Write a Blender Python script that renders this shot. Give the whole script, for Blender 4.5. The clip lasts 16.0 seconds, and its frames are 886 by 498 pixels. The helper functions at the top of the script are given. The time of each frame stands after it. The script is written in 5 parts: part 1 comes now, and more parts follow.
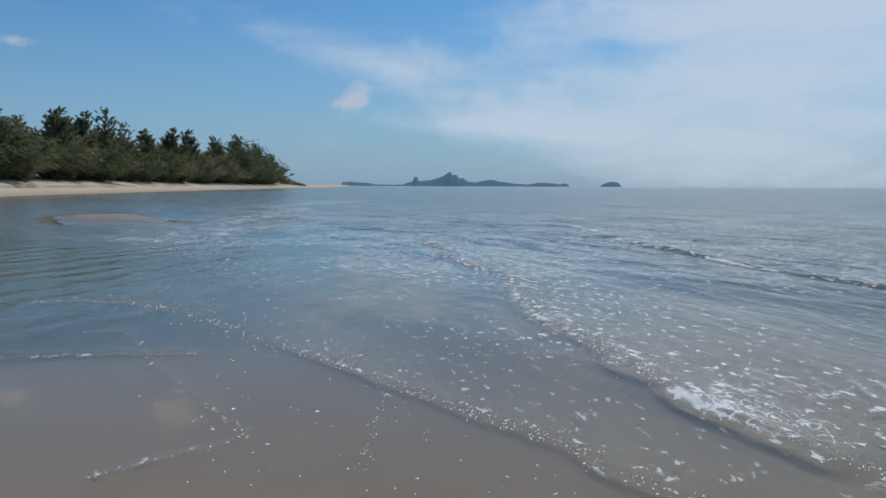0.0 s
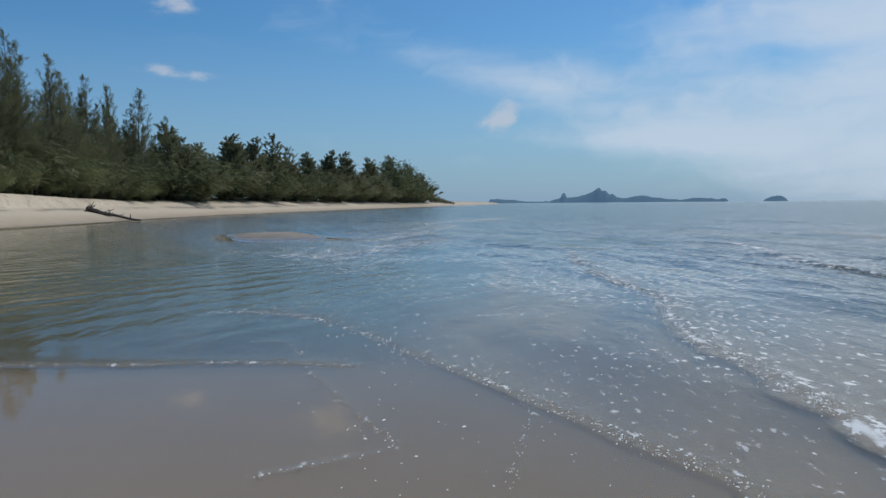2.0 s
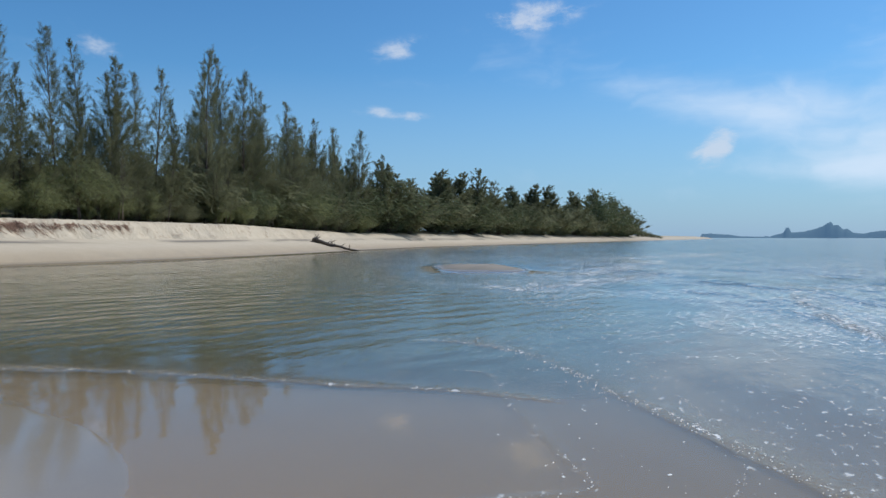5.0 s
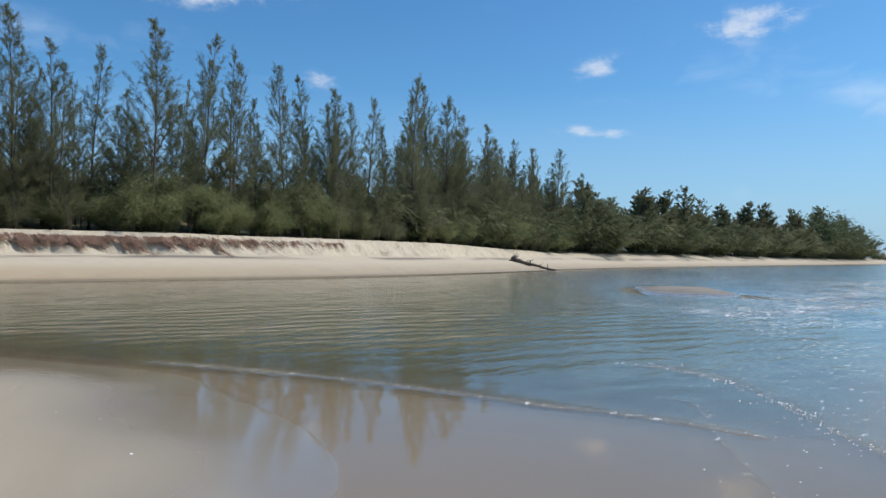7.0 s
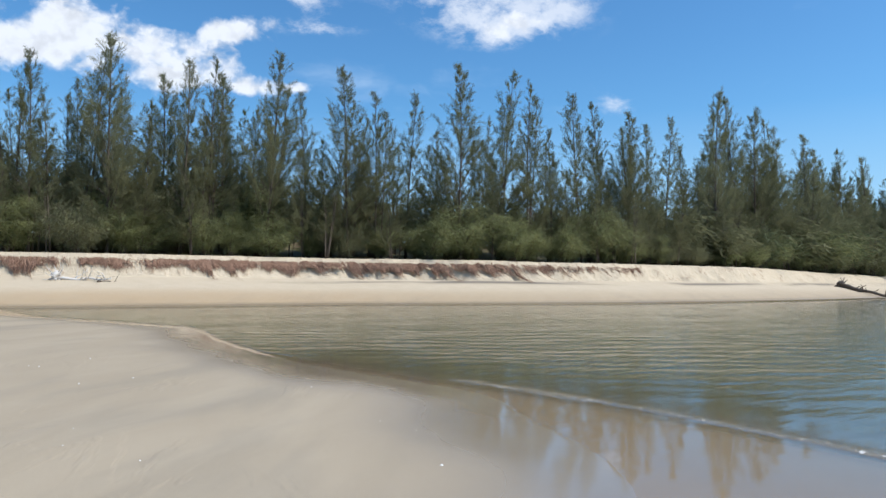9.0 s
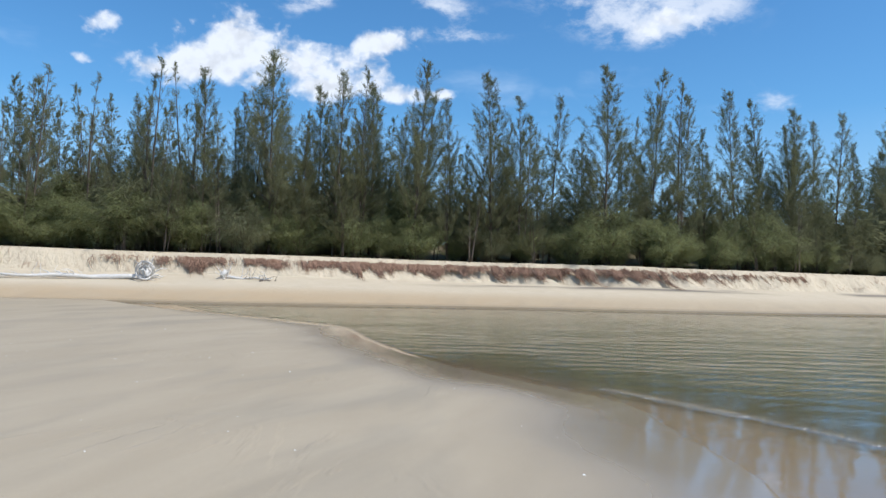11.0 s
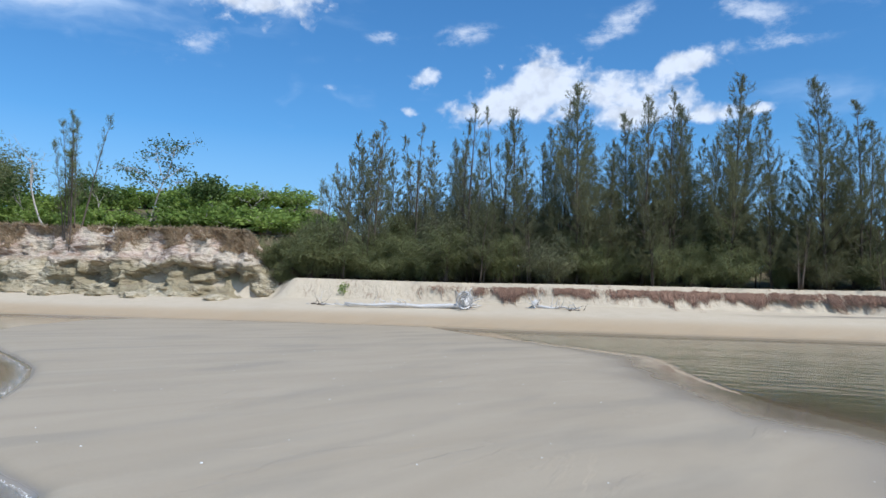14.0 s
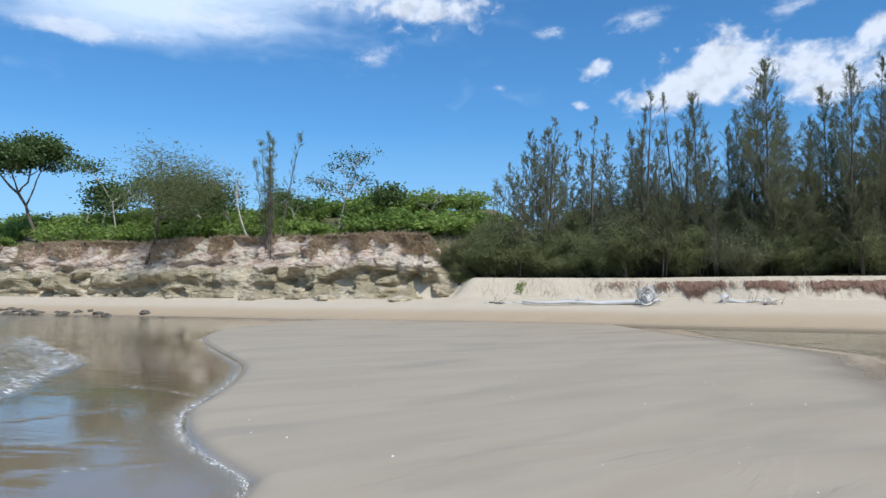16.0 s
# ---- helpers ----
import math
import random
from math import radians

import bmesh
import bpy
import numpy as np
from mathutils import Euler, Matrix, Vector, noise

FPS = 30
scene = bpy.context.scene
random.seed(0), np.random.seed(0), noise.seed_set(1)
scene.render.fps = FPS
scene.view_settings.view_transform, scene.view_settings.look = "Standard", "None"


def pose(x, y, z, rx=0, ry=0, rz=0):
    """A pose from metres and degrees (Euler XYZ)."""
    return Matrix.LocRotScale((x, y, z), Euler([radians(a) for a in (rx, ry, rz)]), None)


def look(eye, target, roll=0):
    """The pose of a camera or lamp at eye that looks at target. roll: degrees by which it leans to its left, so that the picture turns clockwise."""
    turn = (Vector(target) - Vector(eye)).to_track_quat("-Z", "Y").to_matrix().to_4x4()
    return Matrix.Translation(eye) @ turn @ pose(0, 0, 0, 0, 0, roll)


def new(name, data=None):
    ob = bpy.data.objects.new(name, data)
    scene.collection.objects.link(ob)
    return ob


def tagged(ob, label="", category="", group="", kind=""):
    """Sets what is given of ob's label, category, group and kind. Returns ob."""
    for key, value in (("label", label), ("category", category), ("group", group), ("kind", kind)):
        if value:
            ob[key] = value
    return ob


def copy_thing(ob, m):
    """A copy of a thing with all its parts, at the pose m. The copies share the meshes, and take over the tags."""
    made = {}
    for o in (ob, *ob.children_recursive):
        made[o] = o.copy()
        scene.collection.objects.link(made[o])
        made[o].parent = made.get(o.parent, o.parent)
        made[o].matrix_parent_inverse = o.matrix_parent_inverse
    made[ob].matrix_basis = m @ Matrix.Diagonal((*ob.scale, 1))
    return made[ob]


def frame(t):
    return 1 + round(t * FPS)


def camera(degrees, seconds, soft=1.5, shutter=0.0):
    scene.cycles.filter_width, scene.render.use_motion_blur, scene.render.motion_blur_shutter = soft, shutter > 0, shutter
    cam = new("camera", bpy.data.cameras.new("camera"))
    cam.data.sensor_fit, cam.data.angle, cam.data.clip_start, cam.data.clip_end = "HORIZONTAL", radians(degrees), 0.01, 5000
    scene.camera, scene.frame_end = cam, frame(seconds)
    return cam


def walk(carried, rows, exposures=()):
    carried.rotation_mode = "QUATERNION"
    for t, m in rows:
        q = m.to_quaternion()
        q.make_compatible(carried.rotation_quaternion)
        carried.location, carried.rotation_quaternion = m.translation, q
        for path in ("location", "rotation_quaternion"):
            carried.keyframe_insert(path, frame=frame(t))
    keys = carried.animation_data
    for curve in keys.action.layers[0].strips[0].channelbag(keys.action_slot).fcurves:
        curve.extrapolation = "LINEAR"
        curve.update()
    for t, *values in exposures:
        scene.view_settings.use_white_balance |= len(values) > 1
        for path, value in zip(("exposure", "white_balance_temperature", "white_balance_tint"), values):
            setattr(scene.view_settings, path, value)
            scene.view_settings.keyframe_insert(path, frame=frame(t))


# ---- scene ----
# ================= camera =================
EYE = 1.55
cam = camera(63.87, 16.0, soft=1.5)
PATH = [
    (0.0, -11.83, -5.07, -0.21),
    (0.5, -9.19, -4.78, 0.01),
    (1.0, -5.83, -4.51, 0.11),
    (1.5, -2.79, -4.16, 0.27),
    (2.0, -0.03, -3.67, 0.45),
    (2.5, 2.72, -3.43, 0.46),
    (3.0, 5.25, -2.69, 0.09),
    (3.5, 8.01, -2.17, 0.16),
    (4.0, 10.41, -1.58, 0.29),
    (4.2, 11.62, -1.36, 0.22),
    (6.3, 24.90, -0.18, -0.46),
    (6.5, 26.71, 0.03, -0.55),
    (7.0, 32.07, 0.52, -0.71),
    (7.5, 39.10, 0.88, -0.96),
    (8.0, 45.00, 1.20, -1.16),
    (8.5, 50.64, 1.76, -0.72),
    (9.0, 55.57, 2.32, -0.53),
    (9.5, 59.94, 2.68, -1.06),
    (12.0, 74.17, 1.69, -1.50),
    (12.5, 79.97, 1.58, -1.52),
    (13.0, 84.12, 2.78, -1.43),
    (13.5, 87.53, 3.65, -1.56),
    (14.0, 91.51, 4.15, -1.56),
    (14.5, 94.55, 4.41, -1.33),
    (15.0, 97.18, 4.69, -0.63),
    (15.5, 100.64, 4.74, -0.09),
    (16.0, 105.72, 3.78, -0.27),
]
EXPOSURES = ((0.0, -0.68, 6060, 10), (2.5, -0.64, 6030, 10), (3.5, -0.63, 5990, 10), (4.0, -0.50, 5970, 10), (7.0, -0.12, 6130, 10), (8.0, 0.09, 6260, 10), (9.0, 0.17, 6220, 10),
             (12.5, 0.12, 6000, 10), (14.5, 0.0, 5750, 10), (16.0, 0.0, 5850, 10))

walk(cam, [(t, pose(0, 0, EYE, 90 + p, r, y)) for t, y, p, r in PATH],
     exposures=EXPOSURES)

# ================= world and sun =================
SUN_AZ, SUN_EL = -47.0, 53.0      # azimuth counted to the left of +y
world = bpy.data.worlds.new("sky")
scene.world = world
world.use_nodes = True


class Nodes:
    """A small helper to write node trees as expressions."""

    def __init__(self, tree):
        self.tree = tree

    def node(self, kind, out=0, props=(), **ins):
        n = self.tree.nodes.new(kind)
        props = dict(props)
        if "operation" in props:
            n.operation = props["operation"]
            if kind == "ShaderNodeMath":
                n.use_clamp = props.get("use_clamp", False)
        if "interpolation_type" in props:
            n.interpolation_type = props["interpolation_type"]
        if "feature" in props:
            n.feature = props["feature"]
        if "attribute_name" in props:
            n.attribute_name = props["attribute_name"]
        for k, v in ins.items():
            key = int(k[1:]) if k[0] == "i" and k[1:].isdigit() else k.replace("_", " ")
            self.put(n.inputs[key], v)
        return n.outputs[out]

    def put(self, sock, v):
        if isinstance(v, bpy.types.NodeSocket):
            self.tree.links.new(v, sock)
        elif sock.type == "VECTOR":
            sock.default_value = tuple(v)[:3]
        else:
            sock.default_value = v

    def m(self, op, a, b=0.0, c=0.0, clamp=False):
        return self.node("ShaderNodeMath", props={"operation": op, "use_clamp": clamp}, i0=a, i1=b, i2=c)

    def ramp(self, v, lo, hi, a=0.0, b=1.0, smooth=True):
        return self.node("ShaderNodeMapRange", props={"interpolation_type": "SMOOTHSTEP" if smooth else "LINEAR"},
                         Value=v, From_Min=lo, From_Max=hi, To_Min=a, To_Max=b)

    def mix(self, f, a, b):
        n = self.tree.nodes.new("ShaderNodeMix")
        n.data_type = "RGBA"
        self.put(n.inputs[0], f)
        self.put(n.inputs[6], a)
        self.put(n.inputs[7], b)
        return n.outputs[2]

    def noise(self, vec, scale, detail=4.0, rough=0.55, out=0, lac=2.0, dist=0.0):
        return self.node("ShaderNodeTexNoise", out=out, Vector=vec, Scale=scale, Detail=detail,
                         Roughness=rough, Lacunarity=lac, Distortion=dist)

    def scaled(self, vec, sx, sy, sz, rz=0.0):
        n = self.tree.nodes.new("ShaderNodeMapping")
        self.put(n.inputs["Vector"], vec)
        n.inputs["Scale"].default_value = (sx, sy, sz)
        n.inputs["Rotation"].default_value = (0, 0, rz)
        return n.outputs[0]


def sky_world():
    tree = world.node_tree
    tree.nodes.clear()
    N = Nodes(tree)
    air = tree.nodes.new("ShaderNodeTexSky")
    air.sky_type, air.sun_disc = "NISHITA", False
    air.sun_elevation, air.sun_rotation = radians(SUN_EL), radians(-SUN_AZ)
    air.air_density, air.dust_density, air.ozone_density = 1.0, 0.6, 2.5
    hue = tree.nodes.new("ShaderNodeHueSaturation")
    hue.inputs["Saturation"].default_value = 1.12
    tree.links.new(air.outputs[0], hue.inputs["Color"])
    sky = N.node("ShaderNodeVectorMath", props={"operation": "MULTIPLY"}, i0=hue.outputs[0], i1=SKY_TINT)
    way = N.node("ShaderNodeTexCoord")
    sep = tree.nodes.new("ShaderNodeSeparateXYZ")
    tree.links.new(way, sep.inputs[0])
    x, y, z = sep.outputs
    az = N.m("MULTIPLY", N.m("ARCTAN2", N.m("MULTIPLY", x, -1.0), y), 57.2958)
    el = N.m("MULTIPLY", N.m("ARCSINE", z), 57.2958)

    sky = N.mix(N.ramp(el, -1.0, 13.0, 0.85, 0.0, False), sky, HORIZON)

    def blob(a, e, sa, se, tilt=0.0, w=1.0):
        da, de = N.m("SUBTRACT", az, a), N.m("SUBTRACT", el, e)
        c, s = math.cos(radians(tilt)), math.sin(radians(tilt))
        u = N.m("MULTIPLY", N.m("ADD", N.m("MULTIPLY", da, c), N.m("MULTIPLY", de, s)), 1 / sa)
        v = N.m("MULTIPLY", N.m("SUBTRACT", N.m("MULTIPLY", de, c), N.m("MULTIPLY", da, s)), 1 / se)
        r = N.m("ADD", N.m("MULTIPLY", u, u), N.m("MULTIPLY", v, v))
        return N.m("MULTIPLY", N.m("POWER", 2.718, N.m("MULTIPLY", r, -1.0)), w)

    def total(items):
        out = None
        for it in items:
            b = blob(*it)
            out = b if out is None else N.m("ADD", out, b)
        return out

    # azimuth and elevation as a flat field, so that the clouds keep their lie
    comb = tree.nodes.new("ShaderNodeCombineXYZ")
    tree.links.new(az, comb.inputs[0])
    tree.links.new(el, comb.inputs[1])
    field = comb.outputs[0]
    warp = N.node("ShaderNodeVectorMath", props={"operation": "ADD"}, i0=field,
                  i1=N.node("ShaderNodeVectorMath", props={"operation": "SCALE"},
                            i0=N.noise(field, 0.12, 3.0, 0.5, out=1), Scale=2.6))
    # high thin veil
    streak = N.noise(N.scaled(warp, 0.04, 0.26, 1.0, radians(-12)), 1.0, 7.0, 0.52)
    veil_mask = total(VEIL)
    veil = N.m("MULTIPLY", N.ramp(N.m("ADD", N.m("MULTIPLY", streak, 1.35), N.m("MULTIPLY", veil_mask, 0.6)), 0.80, 1.6), 0.84)
    # wisps
    curl = N.noise(N.scaled(warp, 0.25, 0.5, 1.0, radians(8)), 1.0, 7.0, 0.65)
    wisp_mask = total(WISPS)
    wisp = N.m("MULTIPLY", N.m("MULTIPLY", N.ramp(N.m("ADD", N.m("MULTIPLY", curl, 1.7), N.m("MULTIPLY", wisp_mask, 0.5)), 0.92, 1.45), N.ramp(wisp_mask, 0.04, 0.6)), 0.72)
    # heaped clouds
    soft = N.node("ShaderNodeVectorMath", props={"operation": "ADD"}, i0=N.scaled(field, 1.0, 1.25, 1.0),
                  i1=N.node("ShaderNodeVectorMath", props={"operation": "SCALE"}, i0=N.noise(field, 0.9, 4.0, 0.6, out=1), Scale=1.5))
    lumps = N.m("ADD", N.m("MULTIPLY", N.node("ShaderNodeTexVoronoi", props={"feature": "SMOOTH_F1"}, Vector=soft, Scale=0.62), 0.65),
                N.m("MULTIPLY", N.node("ShaderNodeTexVoronoi", props={"feature": "SMOOTH_F1"}, Vector=soft, Scale=1.7), 0.35))
    heap = N.noise(N.scaled(field, 0.34, 0.46, 1.0), 1.0, 9.0, 0.58, dist=0.3)
    heap_mask = total(HEAPS)
    body = N.m("ADD", N.m("ADD", heap_mask, N.m("MULTIPLY", N.m("SUBTRACT", heap, 0.5), 1.7)), N.m("MULTIPLY", N.m("SUBTRACT", 0.42, lumps), 0.85))
    puff = N.m("MULTIPLY", N.m("MULTIPLY", N.ramp(body, 0.24, 0.86), N.ramp(heap_mask, 0.03, 0.22)), 0.96)
    shade = N.ramp(N.m("ADD", lumps, N.m("MULTIPLY", N.m("SUBTRACT", heap, 0.5), 0.8)), 0.30, 0.75, 1.0, 0.80)
    cloud_white = N.node("ShaderNodeVectorMath", props={"operation": "SCALE"}, i0=CLOUD, Scale=shade)
    col = N.mix(N.m("MULTIPLY", veil, 1.0, clamp=True), sky, VEIL_COLOR)
    col = N.mix(N.m("MULTIPLY", wisp, 1.0, clamp=True), col, CLOUD)
    col = N.mix(puff, col, cloud_white)
    bg = N.node("ShaderNodeBackground", Color=col, Strength=SKY)
    out = tree.nodes.new("ShaderNodeOutputWorld")
    tree.links.new(bg, out.inputs[0])


# clouds: azimuth, elevation, half widths, tilt, weight
VEIL = [(-24, 10.6, 5, 1.3, 8, -0.5), (-34, 10, 17, 9, 0, 1.1), (-62, 22, 30, 22, 0, 1.1), (-5, 9.8, 13, 2.0, 12, 0.85), (-15, 5, 10, 1.0, 3, 0.7),
        (-30, 2, 16, 4, 0, 0.55), (114, 24.5, 15, 3.4, -4, 1.25), (133, 22.0, 13, 4.0, 6, 1.4), (-110, 35, 40, 20, 0, 0.6)]
WISPS = [(-4.9, 6.8, 1.9, 1.2, -35, 1.25), (20, 9.8, 3.0, 0.5, 5, 0.8), (19.7, 14.7, 2.4, 0.8, -10, 0.85),
         (9, 17, 4, 1.2, -8, 0.9), (50.5, 19.7, 5.5, 1.8, 0, 0.85), (42, 13.5, 2, 0.8, 10, 0.6), 
         (52, 21.5, 9, 1.6, 0, 0.6), (68, 21.5, 4, 1.0, 20, 0.6), (112, 18.6, 4, 1.0, -20, 0.6), (133, 18.6, 6, 0.9, -3, 0.9), (125, 20.8, 6, 1.2, 3, 0.8), (78.0, 21.4, 3.2, 1.0, -25, 0.8), (90.3, 20.9, 2.8, 0.9, -10, 0.7),
         (96.8, 20.5, 1.6, 0.5, 0, 0.75), (66.3, 19.2, 3.2, 0.6, 0, 0.6), (84.5, 19.0, 0.8, 0.4, 0, 0.5), (101.5, 16.5, 1.0, 0.3, 0, 0.6)]
HEAPS = [(83.4, 17.2, 3.6, 2.3, 0, 1.0), (86.8, 15.6, 3.0, 1.5, 0, 0.85), (89.6, 14.9, 2.2, 0.9, 0, 0.75), (73.0, 18.2, 3.2, 1.1, -16, 0.92), (76.2, 15.2, 4.2, 1.4, -10, 0.9),
         (78.6, 17.3, 1.6, 1.2, 0, 0.6), (71.4, 14.4, 2.2, 0.8, 0, 0.7), (93.5, 17.6, 1.2, 0.8, -20, 0.8), (94.8, 15.0, 0.8, 0.5, 0, 0.75), (67.4, 14.6, 1.7, 0.7, 0, 0.55),
         (106.5, 22.4, 4.6, 1.7, 0, 0.8), (113.0, 23.2, 4.0, 1.3, 0, 0.6), (50.3, 19.9, 3.6, 1.3, 0, 0.7)]
SKY = 0.11
SKY_TINT = (0.77, 1.12, 1.25)
HORIZON = (3.5, 5.0, 7.0, 1.0)
CLOUD = (7.6, 7.9, 8.4, 1.0)
VEIL_COLOR = (7.9, 8.9, 9.9, 1.0)
sky_world()

sun = new("sun", bpy.data.lights.new("sun", "SUN"))
sun.data.energy, sun.data.angle, sun.data.color = 4.2, radians(0.53), (1.0, 0.95, 0.87)
_a, _e = radians(SUN_AZ), radians(SUN_EL)
SUN_DIR = Vector((-math.sin(_a) * math.cos(_e), math.cos(_a) * math.cos(_e), math.sin(_e)))
sun.matrix_world = look(SUN_DIR * 200, (0, 0, 0))

# ================= materials =================
def material(name, base, rough=0.8, bump=0.0, spec=0.3):
    mat = bpy.data.materials.new(name)
    mat.use_nodes = True
    N = Nodes(mat.node_tree)
    bsdf = mat.node_tree.nodes["Principled BSDF"]
    N.put(bsdf.inputs["Base Color"], base)
    bsdf.inputs["Roughness"].default_value = rough
    bsdf.inputs["Specular IOR Level"].default_value = spec
    return mat, N, bsdf


def bumped(N, bsdf, height, strength, dist):
    b = N.node("ShaderNodeBump", Strength=strength, Distance=dist, Height=height)
    N.put(bsdf.inputs["Normal"], b)


def attr(N, name):
    return N.node("ShaderNodeAttribute", out=2, props={"attribute_name": name})


def sand_material():
    mat, N, b = material("sand", (0.5, 0.43, 0.33, 1))
    pos = N.node("ShaderNodeNewGeometry")
    wet, red = attr(N, "wet"), attr(N, "damp")
    grain = N.noise(pos, 160.0, 2.0, 0.6)
    mottle = N.noise(pos, 1.1, 5.0, 0.6)
    turned = N.scaled(pos, 1.0, 1.0, 1.0, radians(-50))
    wind = N.noise(N.scaled(turned, 1.1, 0.25, 1.0), 1.0, 6.0, 0.5, dist=0.7)
    dry = N.mix(mottle, (0.51, 0.42, 0.30, 1), (0.64, 0.545, 0.41, 1))
    damp = N.mix(N.ramp(wind, 0.3, 0.72), (0.40, 0.324, 0.226, 1), (0.44, 0.36, 0.255, 1))
    damp = N.mix(N.ramp(N.noise(N.scaled(turned, 0.8, 0.2, 1.0), 1.0, 5.0, 0.55, dist=0.5), 0.47, 0.70, 0.0, 0.48), damp, (0.29, 0.25, 0.19, 1))
    soaked = N.mix(mottle, (0.26, 0.203, 0.138, 1), (0.31, 0.248, 0.173, 1))
    col = N.mix(red, dry, damp)
    col = N.mix(wet, col, soaked)
    turf = N.mix(N.ramp(mottle, 0.35, 0.65), (0.16, 0.115, 0.07, 1), (0.11, 0.115, 0.045, 1))
    col = N.mix(attr(N, "turf"), col, turf)
    col = N.mix(N.m("MULTIPLY", attr(N, "tan"), N.ramp(mottle, 0.2, 0.8, 0.6, 1.0)), col, (0.45, 0.315, 0.18, 1))
    col = N.mix(attr(N, "mineral"), col, (0.17, 0.15, 0.13, 1))
    col = N.mix(N.ramp(grain, 0.25, 0.75, 0.0, 0.35), col, N.mix(0.5, col, (0.1, 0.08, 0.06, 1)))
    N.put(b.inputs["Base Color"], col)
    rough = N.m("SUBTRACT", N.m("SUBTRACT", 0.92, N.m("MULTIPLY", red, 0.3)), N.m("MULTIPLY", N.m("POWER", wet, 1.6), 0.57))
    N.put(b.inputs["Roughness"], rough)
    N.put(b.inputs["Specular IOR Level"], N.m("MULTIPLY", N.m("ADD", 0.2, N.m("MULTIPLY", wet, 0.4)), N.m("SUBTRACT", 1.0, attr(N, "mineral"), clamp=True)))
    lumps = N.noise(pos, 5.0, 6.0, 0.6)
    h = N.m("ADD", N.m("MULTIPLY", N.m("MULTIPLY", lumps, 0.05), N.m("SUBTRACT", 1.0, red)),
            N.m("MULTIPLY", N.m("ADD", N.m("MULTIPLY", wind, 0.006), N.m("MULTIPLY", grain, 0.0008)), N.m("SUBTRACT", 1.0, N.m("MULTIPLY", wet, 0.9))))
    ledge = N.noise(N.scaled(N.scaled(pos, 1.0, 1.0, 1.0, radians(-62)), 1.0, 0.33, 1.0), 0.62, 5.0, 0.55, dist=0.9)
    lips = N.m("ADD", N.ramp(ledge, 0.46, 0.51), N.m("MULTIPLY", N.ramp(ledge, 0.58, 0.62), 0.7))
    lips = N.m("MULTIPLY", lips, N.ramp(N.noise(pos, 0.35, 3.0, 0.5), 0.46, 0.62))
    h = N.m("ADD", h, N.m("MULTIPLY", N.m("MULTIPLY", lips, 0.007), N.m("MULTIPLY", red, N.m("SUBTRACT", 1.0, wet, clamp=True))))
    steep = attr(N, "scarp")
    runs = N.noise(N.scaled(pos, 1.0, 1.7, 0.75), 1.9, 6.0, 0.62, dist=0.8)
    stain = N.m("MULTIPLY", N.m("MULTIPLY", N.ramp(runs, 0.5, 0.66), steep), N.ramp(N.noise(pos, 0.5, 3.0, 0.5), 0.42, 0.6))
    N.put(b.inputs["Base Color"], N.mix(N.m("MULTIPLY", stain, 0.75), col, (0.27, 0.185, 0.125, 1)))
    h = N.m("ADD", h, N.m("MULTIPLY", N.m("MULTIPLY", runs, steep), 0.16))
    bumped(N, b, h, 0.8, 1.0)
    return mat


